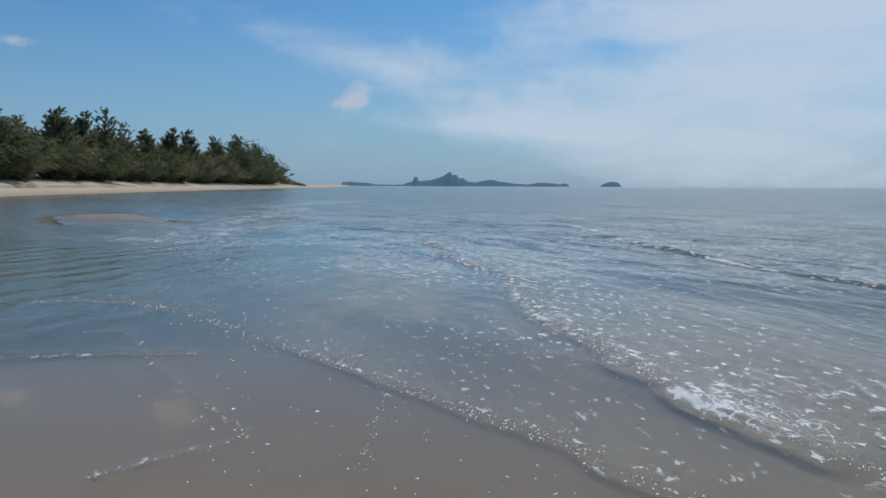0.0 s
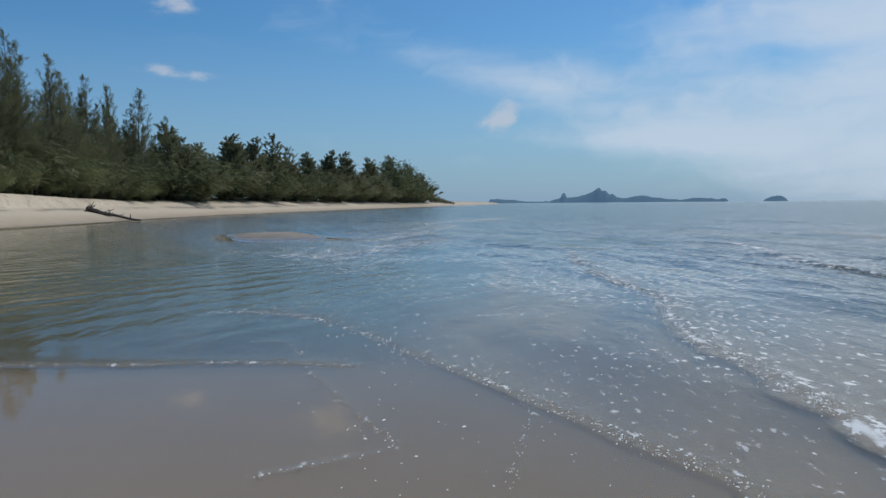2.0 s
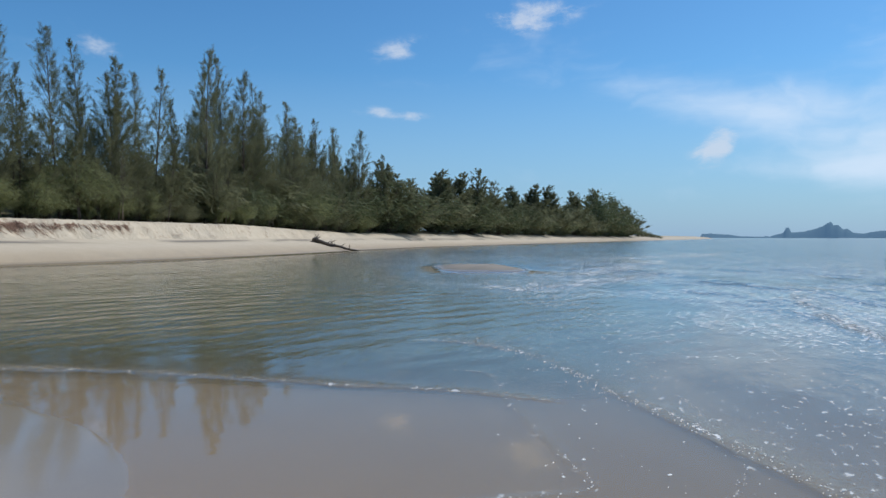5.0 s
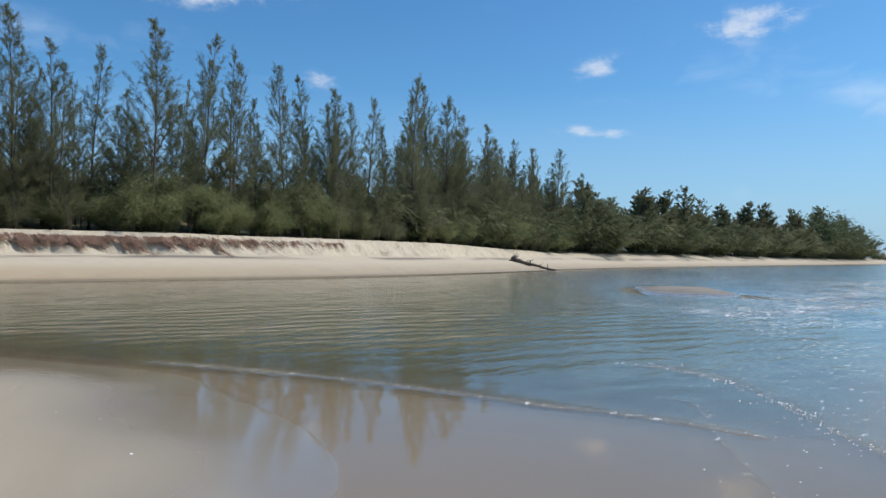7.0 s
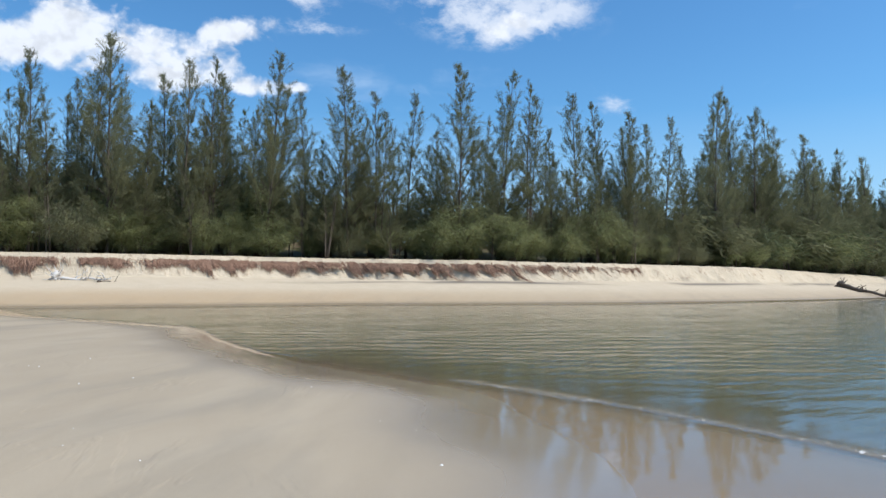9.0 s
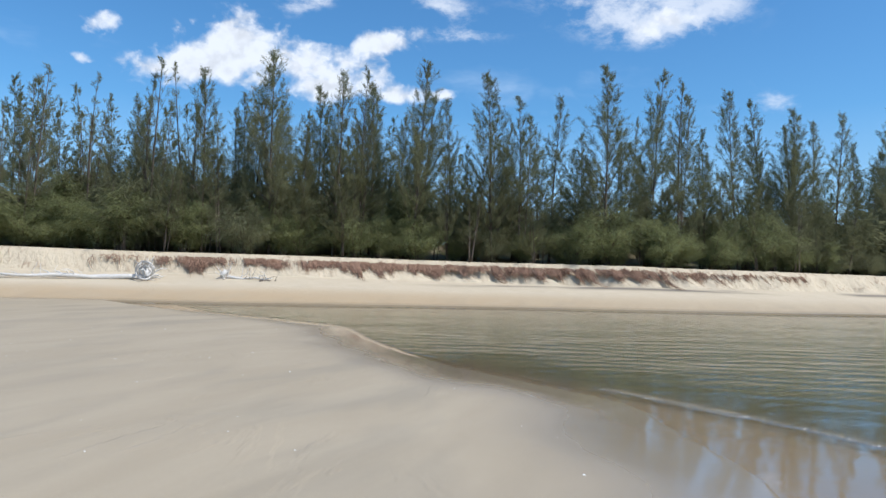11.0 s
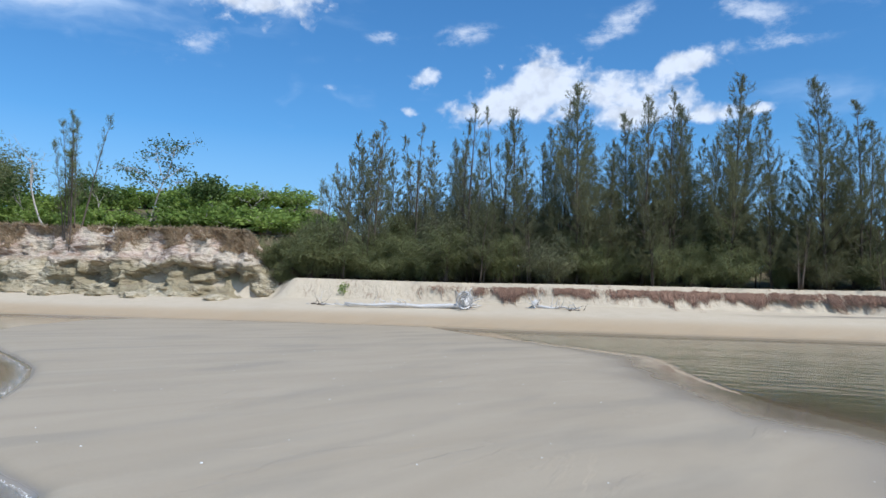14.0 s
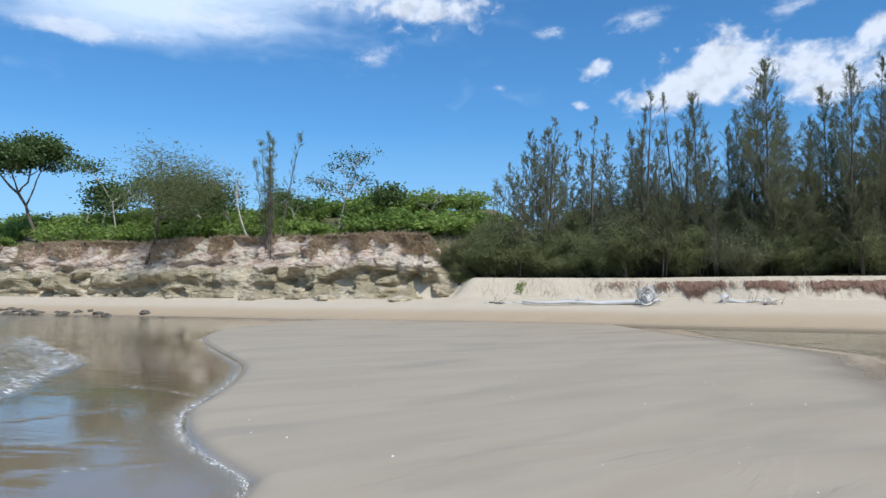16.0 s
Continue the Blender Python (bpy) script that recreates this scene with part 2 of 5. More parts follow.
def water_material():
    mat = bpy.data.materials.new("sea_water")
    mat.use_nodes = True
    tree = mat.node_tree
    tree.nodes.clear()
    N = Nodes(tree)
    pos = N.node("ShaderNodeNewGeometry")
    murk, foam, chop = attr(N, "murk"), attr(N, "foam"), attr(N, "chop")
    r1 = N.noise(N.scaled(pos, 1.0, 0.28, 1.0, radians(-14)), 3.6, 3.5, 0.55, dist=0.4)
    r2 = N.noise(N.scaled(pos, 1.0, 0.5, 1.0, radians(25)), 0.42, 4.0, 0.55)
    r3 = N.noise(pos, 14.0, 3.0, 0.6)
    churn = attr(N, "churn")
    r4 = N.noise(N.scaled(pos, 1.0, 0.7, 1.0), 26.0, 4.0, 0.65)
    h = N.m("ADD", N.m("MULTIPLY", r1, N.ramp(attr(N, "sea"), 0.0, 1.0, 0.034, 0.07)), N.m("ADD", N.m("MULTIPLY", r2, N.ramp(attr(N, "sea"), 0.0, 1.0, 0.10, 0.24)), N.m("MULTIPLY", r3, 0.004)))
    r5 = N.noise(N.scaled(pos, 1.0, 0.4, 1.0, radians(-12)), 0.16, 4.0, 0.6)
    h = N.m("ADD", h, N.m("MULTIPLY", N.m("MULTIPLY", r5, attr(N, "sea")), 0.75))
    rings = N.node("ShaderNodeTexWave", Vector=N.scaled(pos, 1.0, 1.0, 1.0, radians(212)), Scale=0.36, Distortion=9.0, Detail=3.0,
                   Detail_Scale=0.5, Detail_Roughness=0.6)
    h = N.m("ADD", h, N.m("MULTIPLY", N.m("MULTIPLY", rings, 0.010), N.ramp(attr(N, "sea"), 0.0, 0.7, 1.0, 0.0)))
    h = N.m("ADD", N.m("MULTIPLY", h, chop), N.m("MULTIPLY", N.m("MULTIPLY", r4, churn), 0.014))
    nrm = N.node("ShaderNodeBump", Strength=1.0, Distance=1.0, Height=h)
    fres = N.node("ShaderNodeFresnel", IOR=1.33, Normal=nrm)
    fres = N.m("MINIMUM", fres, N.ramp(attr(N, "sea"), 0.0, 1.0, 1.0, 0.58))
    gloss = N.node("ShaderNodeBsdfGlossy", Color=(1, 1, 1, 1), Roughness=N.m("ADD", 0.03, N.m("MULTIPLY", chop, N.ramp(attr(N, "sea"), 0.0, 1.0, 0.12, 0.05))), Normal=nrm)
    clear = N.node("ShaderNodeBsdfTransparent", Color=N.mix(N.ramp(murk, 0.02, 0.25), (0.99, 0.99, 0.99, 1), (0.89, 0.94, 0.93, 1)))
    tone = N.mix(N.ramp(attr(N, "sea"), 0.0, 1.0), (0.165, 0.168, 0.082, 1), (0.19, 0.225, 0.205, 1))
    tone = N.mix(N.m("MULTIPLY", churn, 1.4, clamp=True), tone, (0.42, 0.345, 0.24, 1))
    silt = N.node("ShaderNodeBsdfDiffuse", Color=tone, Normal=nrm)

    def shader_mix(f, a, b):
        n = tree.nodes.new("ShaderNodeMixShader")
        N.put(n.inputs[0], f)
        tree.links.new(a, n.inputs[1])
        tree.links.new(b, n.inputs[2])
        return n.outputs[0]

    body = shader_mix(N.m("MAXIMUM", murk, N.m("MULTIPLY", churn, 0.6)), clear, silt)
    surf = shader_mix(fres, body, gloss)
    bent = N.node("ShaderNodeVectorMath", props={"operation": "ADD"}, i0=N.scaled(pos, 1.0, 0.6, 1.0, radians(-20)),
                  i1=N.node("ShaderNodeVectorMath", props={"operation": "SCALE"}, i0=N.noise(pos, 3.0, 3.0, 0.5, out=1), Scale=0.3))
    lace = N.node("ShaderNodeTexVoronoi", props={"feature": "DISTANCE_TO_EDGE"}, Vector=bent, Scale=11.0)
    strands = N.ramp(lace, 0.0, 0.10, 0.6, 0.0)
    flecks = N.ramp(N.noise(N.scaled(pos, 1.0, 0.55, 1.0, radians(-15)), 10.0, 4.0, 0.65), 0.55, 0.65)
    web = N.m("MAXIMUM", N.m("MULTIPLY", strands, N.ramp(r1, 0.4, 0.62)), flecks)
    cover = N.ramp(N.m("ADD", foam, N.m("MULTIPLY", N.m("SUBTRACT", web, 0.75), 1.0)), 0.05, 0.75)
    cover = N.m("MULTIPLY", cover, N.ramp(foam, 0.0, 0.06))
    white = N.node("ShaderNodeBsdfDiffuse", Color=(0.78, 0.78, 0.75, 1))
    full = shader_mix(N.m("MULTIPLY", cover, 0.85), surf, white)
    out = tree.nodes.new("ShaderNodeOutputMaterial")
    tree.links.new(full, out.inputs[0])
    return mat


def leaf_material(name, a, b, gloss=0.25, through_light=0.3):
    mat = bpy.data.materials.new(name)
    mat.use_nodes = True
    tree = mat.node_tree
    N = Nodes(tree)
    bsdf = tree.nodes["Principled BSDF"]
    geo = tree.nodes.new("ShaderNodeNewGeometry")
    info = tree.nodes.new("ShaderNodeObjectInfo")
    f = N.m("ADD", N.m("MULTIPLY", geo.outputs["Random Per Island"], 0.6), N.m("MULTIPLY", info.outputs["Random"], 0.4))
    col = N.mix(f, a, b)
    N.put(bsdf.inputs["Base Color"], col)
    bsdf.inputs["Roughness"].default_value = 0.6
    bsdf.inputs["Specular IOR Level"].default_value = gloss
    tr = N.node("ShaderNodeBsdfTranslucent", Color=col)
    n = tree.nodes.new("ShaderNodeMixShader")
    n.inputs[0].default_value = through_light
    tree.links.new(bsdf.outputs[0], n.inputs[1])
    tree.links.new(tr, n.inputs[2])
    tree.links.new(n.outputs[0], tree.nodes["Material Output"].inputs[0])
    return mat


def bark_material(name, a, b, scale=6.0, rough=0.85):
    mat, N, bs = material(name, a, rough, spec=0.2)
    pos = N.node("ShaderNodeTexCoord", out=3)
    fib = N.noise(N.scaled(pos, 1, 1, 0.25), scale * 3, 5.0, 0.65)
    big = N.noise(pos, scale * 0.4, 3.0, 0.5)
    N.put(bs.inputs["Base Color"], N.mix(N.m("MULTIPLY", N.m("ADD", fib, big), 0.5), a, b))
    bumped(N, bs, fib, 0.6, 0.02)
    return mat


def cliff_material():
    mat, N, b = material("sandstone", (0.5, 0.42, 0.3, 1), 0.9, spec=0.15)
    pos = N.node("ShaderNodeNewGeometry")
    sep = mat.node_tree.nodes.new("ShaderNodeSeparateXYZ")
    mat.node_tree.links.new(pos, sep.inputs[0])
    n1 = N.noise(pos, 0.55, 6.0, 0.6)
    n2 = N.noise(N.scaled(pos, 1, 1, 3.0), 1.6, 6.0, 0.65)
    n3 = N.noise(pos, 7.0, 5.0, 0.65)
    level = N.m("ADD", sep.outputs[2], N.m("MULTIPLY", N.m("SUBTRACT", n1, 0.5), 2.2))
    beds = N.noise(N.scaled(pos, 0.8, 0.8, 2.0), 0.8, 6.0, 0.65, dist=1.0)
    cream = N.mix(N.ramp(n2, 0.3, 0.7), (0.44, 0.36, 0.235, 1), (0.66, 0.57, 0.41, 1))
    pink = N.mix(N.ramp(n2, 0.3, 0.7), (0.36, 0.23, 0.165, 1), (0.70, 0.575, 0.47, 1))
    pink = N.mix(N.ramp(n1, 0.48, 0.6, 0.0, 0.8), pink, (0.70, 0.60, 0.46, 1))
    col = N.mix(N.ramp(level, 3.3, 4.1), cream, pink)
    lichen = N.ramp(N.noise(N.scaled(pos, 0.8, 0.8, 1.2), 0.42, 6.0, 0.62), 0.42, 0.56)
    belt = N.m("MULTIPLY", N.ramp(level, 1.0, 1.6), N.ramp(level, 3.2, 4.2, 1.0, 0.15))
    col = N.mix(N.m("MULTIPLY", N.m("MULTIPLY", lichen, belt), 0.85), col, N.mix(n3, (0.24, 0.195, 0.115, 1), (0.42, 0.35, 0.215, 1)))
    col = N.mix(N.m("MULTIPLY", N.ramp(beds, 0.54, 0.66), 0.5), col, (0.30, 0.225, 0.15, 1))
    col = N.mix(N.ramp(n3, 0.58, 0.78, 0.0, 0.45), col, (0.22, 0.165, 0.11, 1))
    crack = N.node("ShaderNodeTexVoronoi", props={"feature": "DISTANCE_TO_EDGE"}, Vector=N.node("ShaderNodeVectorMath", props={"operation": "ADD"},
                   i0=N.scaled(pos, 0.7, 0.7, 2.0), i1=N.noise(pos, 1.3, 4.0, 0.6, out=1)), Scale=0.9)
    col = N.mix(N.m("MULTIPLY", N.ramp(crack, 0.0, 0.04, 0.35, 0.0), N.ramp(n1, 0.5, 0.62)), col, (0.16, 0.125, 0.09, 1))
    N.put(b.inputs["Base Color"], col)
    h = N.m("ADD", N.m("ADD", n2, N.m("MULTIPLY", n3, 0.5)), N.ramp(crack, 0.0, 0.2, 0.0, 0.35))
    bumped(N, b, h, 1.0, 0.3)
    return mat


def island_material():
    mat = bpy.data.materials.new("hazed_far_forest")
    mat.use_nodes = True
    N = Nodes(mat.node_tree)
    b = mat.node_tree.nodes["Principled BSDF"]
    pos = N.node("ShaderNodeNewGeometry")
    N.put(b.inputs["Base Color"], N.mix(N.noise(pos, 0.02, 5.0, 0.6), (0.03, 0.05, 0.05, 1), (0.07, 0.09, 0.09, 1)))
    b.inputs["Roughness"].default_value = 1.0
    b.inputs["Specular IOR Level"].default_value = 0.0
    # distance haze, put into the surface as a weak blue glow
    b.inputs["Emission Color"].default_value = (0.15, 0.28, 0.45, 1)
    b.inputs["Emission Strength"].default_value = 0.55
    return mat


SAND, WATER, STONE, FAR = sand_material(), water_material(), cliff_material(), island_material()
NEEDLE = leaf_material("casuarina_needles", (0.115, 0.12, 0.06, 1), (0.265, 0.265, 0.15, 1), 0.1, 0.5)
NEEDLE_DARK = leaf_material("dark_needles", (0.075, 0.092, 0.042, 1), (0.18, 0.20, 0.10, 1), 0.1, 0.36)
NEEDLE_LIGHT = leaf_material("young_needles", (0.145, 0.16, 0.07, 1), (0.31, 0.325, 0.155, 1), 0.1, 0.56)
BROAD = leaf_material("broad_leaves", (0.12, 0.19, 0.035, 1), (0.34, 0.43, 0.10, 1), 0.25, 0.45)
DARKLEAF = leaf_material("tree_leaves", (0.055, 0.09, 0.025, 1), (0.15, 0.205, 0.065, 1), 0.3, 0.35)
DRYGRASS = leaf_material("dry_grass", (0.36, 0.265, 0.17, 1), (0.62, 0.49, 0.33, 1), 0.1, 0.45)
BARK = bark_material("casuarina_bark", (0.06, 0.045, 0.035, 1), (0.17, 0.135, 0.105, 1))
PALEBARK = bark_material("pale_bark", (0.28, 0.24, 0.2, 1), (0.5, 0.45, 0.39, 1))
DRIFT = bark_material("bleached_driftwood", (0.38, 0.35, 0.32, 1), (0.75, 0.72, 0.68, 1), 8.0)
DARKWOOD = bark_material("wet_driftwood", (0.05, 0.04, 0.033, 1), (0.21, 0.175, 0.145, 1), 8.0)
ROOT = bark_material("red_roots", (0.15, 0.078, 0.05, 1), (0.37, 0.235, 0.165, 1), 12.0)
ROCK = bark_material("dark_rock", (0.05, 0.045, 0.035, 1), (0.18, 0.155, 0.12, 1), 3.0)
FOAM, _n, _b = material("foam", (0.8, 0.8, 0.77, 1), 0.6)


# ================= shape helpers =================
def hash2(ix, iy, seed):
    h = np.sin(ix * 127.1 + iy * 311.7 + seed * 74.7) * 43758.5453
    return h - np.floor(h)


def vnoise(x, y, seed=0):
    """Smooth value noise, 0 to 1."""
    ix, iy = np.floor(x), np.floor(y)
    fx, fy = x - ix, y - iy
    fx, fy = fx * fx * (3 - 2 * fx), fy * fy * (3 - 2 * fy)
    a, b = hash2(ix, iy, seed), hash2(ix + 1, iy, seed)
    c, d = hash2(ix, iy + 1, seed), hash2(ix + 1, iy + 1, seed)
    return (a * (1 - fx) + b * fx) * (1 - fy) + (c * (1 - fx) + d * fx) * fy


def fbm(x, y, octaves=4, seed=0):
    out, amp, tot = 0, 1.0, 0
    for k in range(octaves):
        out, tot = out + amp * vnoise(x * 2 ** k, y * 2 ** k, seed + k), tot + amp
        amp *= 0.5
    return out / tot


def step(v, lo, hi):
    t = np.clip((v - lo) / (hi - lo), 0, 1)
    return t * t * (3 - 2 * t)


def line_distance(x, y, line):
    """Distance to a polyline, the side (positive: to its left) and how far along, 0 to 1."""
    best = np.full(x.shape, 1e9)
    side = np.ones(x.shape)
    along = np.zeros(x.shape)
    n = len(line) - 1
    for k in range(n):
        (ax, ay), (bx, by) = line[k], line[k + 1]
        dx, dy = bx - ax, by - ay
        t = np.clip(((x - ax) * dx + (y - ay) * dy) / (dx * dx + dy * dy), 0, 1)
        d = np.hypot(x - ax - t * dx, y - ay - t * dy)
        near = d < best
        best = np.where(near, d, best)
        side = np.where(near, np.sign(dx * (y - ay) - dy * (x - ax)), side)
        along = np.where(near, (k + t) / n, along)
    return best, side, along


def inside(x, y, poly):
    odd = np.zeros(x.shape, bool)
    for (ax, ay), (bx, by) in zip(poly, poly[1:] + poly[:1]):
        if ay != by:
            odd ^= ((ay > y) != (by > y)) & (x < (bx - ax) * (y - ay) / (by - ay) + ax)
    return odd


def smooth_line(pts, n=6):
    """A Catmull-Rom curve through the points."""
    out = []
    p = [pts[0], *pts, pts[-1]]
    for k in range(1, len(p) - 2):
        for j in range(n):
            t = j / n
            out.append(tuple(0.5 * (2 * p[k][c] + (p[k + 1][c] - p[k - 1][c]) * t
                                    + (2 * p[k - 1][c] - 5 * p[k][c] + 4 * p[k + 1][c] - p[k + 2][c]) * t * t
                                    + (3 * p[k][c] - p[k - 1][c] - 3 * p[k + 1][c] + p[k + 2][c]) * t ** 3) for c in range(len(pts[0]))))
    out.append(tuple(pts[-1]))
    return out


def raw_mesh(name, verts, faces, mat, smooth=True):
    me = bpy.data.meshes.new(name)
    verts = np.asarray(verts, np.float32)
    faces = np.asarray(faces, np.int32)
    k = faces.shape[1]
    me.vertices.add(len(verts))
    me.vertices.foreach_set("co", verts.ravel())
    me.loops.add(faces.size)
    me.loops.foreach_set("vertex_index", faces.ravel())
    me.polygons.add(len(faces))
    me.polygons.foreach_set("loop_start", np.arange(0, faces.size, k, dtype=np.int32))
    me.polygons.foreach_set("use_smooth", np.full(len(faces), smooth))
    me.update(calc_edges=True)
    me.materials.append(mat)
    return me


def add_attr(me, name, values):
    me.attributes.new(name, "FLOAT", "POINT").data.foreach_set("value", np.asarray(values, np.float32))


def part(name, mesh, parent, label=""):
    ob = new(name, mesh)
    ob.parent = parent
    if label:
        tagged(ob, label)
    return ob


def thing(name, label, category, x=0, y=0, z=0, group="", kind=""):
    ob = new(name)
    ob.empty_display_size = 0.3
    ob.location = (x, y, z)
    return tagged(ob, label, category, group, kind)


class Build:
    """Collects tubes and blades as triangles and quads (quads are split)."""

    def __init__(self):
        self.v, self.f, self.n = [], [], 0

    def add(self, verts, faces):
        self.v.append(np.asarray(verts, float))
        self.f.append(np.asarray(faces, int) + self.n)
        self.n += len(verts)

    def tube(self, pts, radii, sides=6, cap=True):
        pts = [Vector(p) for p in pts]
        verts, faces = [], []
        ref = Vector((0.31, 0.17, 0.93))
        for k, p in enumerate(pts):
            d = (pts[min(k + 1, len(pts) - 1)] - pts[max(k - 1, 0)]).normalized()
            a = d.cross(ref)
            if a.length < 0.1:
                a = d.cross(Vector((1, 0, 0)))
            a.normalize()
            b = d.cross(a)
            for s in range(sides):
                w = 2 * math.pi * s / sides
                verts.append(p + (a * math.cos(w) + b * math.sin(w)) * radii[k])
        for k in range(len(pts) - 1):
            for s in range(sides):
                i, j = k * sides + s, k * sides + (s + 1) % sides
                faces += [(i, j, j + sides), (i, j + sides, i + sides)]
        if cap:
            verts += [pts[0], pts[-1]]
            m, e = len(verts) - 2, (len(pts) - 1) * sides
            for s in range(sides):
                faces += [(m, (s + 1) % sides, s), (m + 1, e + s, e + (s + 1) % sides)]
        self.add([tuple(v) for v in verts], faces)

    def mesh(self, name, mat, smooth=True):
        return raw_mesh(name, np.concatenate(self.v), np.concatenate(self.f), mat, smooth)


def blades(base, way, length, width, rng, droop=0.25):
    """Thin blades, one triangle each, from arrays of base points and directions."""
    n = len(base)
    way = way / np.linalg.norm(way, axis=1)[:, None]
    r = rng.normal(size=(n, 3))
    side = np.cross(way, r)
    side /= np.linalg.norm(side, axis=1)[:, None] + 1e-9
    tip = base + way * length[:, None]
    tip[:, 2] -= droop * length
    w = side * (width * 0.5)[:, None]
    v = np.stack([base + w, base - w, tip], 1).reshape(-1, 3)
    f = np.arange(3 * n).reshape(-1, 3)
    return v, f


def leaves_at(base, way, length, width, rng, droop=0.15):
    """Broad leaves: a pointed quad of two triangles, folded at the middle."""
    n = len(base)
    way = way / np.linalg.norm(way, axis=1)[:, None]
    side = np.cross(way, rng.normal(size=(n, 3)))
    side /= np.linalg.norm(side, axis=1)[:, None] + 1e-9
    mid = base + way * (length * 0.5)[:, None]
    tip = base + way * length[:, None]
    tip[:, 2] -= droop * length
    w = side * (width * 0.5)[:, None]
    v = np.stack([base, mid + w, mid - w, tip], 1).reshape(-1, 3)
    i = np.arange(n)[:, None] * 4
    f = np.stack([i + [0, 1, 2], i + [1, 3, 2]], 1).reshape(-1, 3)
    return v, f

# ================= the lie of the land =================
# the far shore's waterline, from south to north
SHORE = [(-55, -150), (-47, -80), (-43.5, -47), (-42, -37), (-40.5, -24), (-39.5, -14), (-38.5, -3), (-37, 4), (-36.3, 10),
         (-35.6, 18), (-33.2, 26), (-30.8, 35), (-30, 46), (-30.5, 61), (-32.5, 80), (-33, 104), (-30, 137), (-25, 190),
         (-20, 240), (-8, 330), (14, 460), (70, 900), (160, 2000), (420, 6000)]
SHORE_X, SHORE_Y = np.array([p[0] for p in SHORE], float), np.array([p[1] for p in SHORE], float)
# the sand spit that the camera stands on
SPIT = [(-33, 1.2), (-27, 4.0), (-22.6, 5.8), (-19.5, 5.7), (-17.3, 5.4), (-14.5, 5.25), (-12, 5.2), (-9.7, 5.6), (-7.6, 5.9), (-6.1, 5.35),
        (-4.3, 4.7), (-3.1, 3.7), (-2.4, 2.4), (-1.6, 1.0), (-0.8, -0.5), (-1.2, -2.0), (-2.8, -2.6), (-4.9, -3.0), (-5.45, -3.35),
        (-5.9, -3.9), (-6.9, -4.9), (-8.2, -5.8), (-10, -6.5), (-13.6, -8.3), (-17.5, -11.5), (-22, -15), (-28, -17.6), (-39, -18.5),
        (-44, -10), (-41, -2.5), (-37.5, -1.2)]
SPIT = smooth_line(SPIT + SPIT[:1], 3)[:-1]
# lip where the film of water on the spit's edge falls off into the lagoon
LIP = [(-12, 5.6), (-8.4, 6.2), (-6.3, 6.7), (-4.8, 6.8), (-3, 6.8), (-1.8, 6.9), (-0.6, 6.7), (0.2, 6.0), (1.0, 4.6), (1.6, 3.2), (2.0, 1.0)]


def shore_x(y):
    return np.interp(y, SHORE_Y, SHORE_X)


def inland(x, y):
    """Metres behind the far waterline."""
    slope = (shore_x(y + 2) - shore_x(y - 2)) / 4
    return (shore_x(y) - x) / np.sqrt(1 + slope ** 2)


def shore_profile(s, y):
    rough = fbm(y * 0.35, s * 0.2, 4, 3)
    foot = 8.0 + 1.2 * (fbm(y * 0.12, y * 0 + 3.1, 3, 8) - 0.5)
    crest = 2.82 + 0.16 * (fbm(y * 0.08, y * 0 + 7.7, 3, 5) - 0.5)
    face = 1.1 + 1.0 * rough
    beach = 1.42 * np.clip(s / foot, 0, 1) ** 0.85
    scarp = beach + (crest - 1.42) * step(s, foot, foot + face)
    clods = fbm(y * 1.5, s * 1.6, 4, 19) - 0.5 + 0.6 * (vnoise(y * 0.9 + s * 0.25, s * 0.5, 23) - 0.5)
    scarp += 0.8 * clods * (0.2 + 0.8 * step(y, 14, 26)) * step(s, foot - 0.35, foot + 0.15) * (1 - step(s, foot + face - 0.35, foot + face + 0.1))
    scarp = np.minimum(scarp, crest + 0.02)
    scarp += 0.06 * step(s, foot + 1, foot + 3) * (rough - 0.5)
    slope = 2.95 * step(s, -4.0, 19.0) * 1.12 - 0.21
    slope = np.maximum(slope, 0.0) + 0.1 * (rough - 0.5) * step(s, 2, 6)
    scarp = scarp + 1.9 * step(s, 11.5, 26)
    north = step(y, 62, 110)
    z = scarp * (1 - north) + slope * north
    # the low headland in the south
    plateau = beach * 0.92 + 4.8 * step(s, 9.8, 13.2) + 3.7 * step(s, 12.5, 27)
    south = step(-y, 11.5, 13.5)
    z = z * (1 - south) + plateau * south
    bed = -0.62 * (1 - np.exp(np.minimum(s, 0) / 5.0))
    return np.where(s > 0, z, bed)


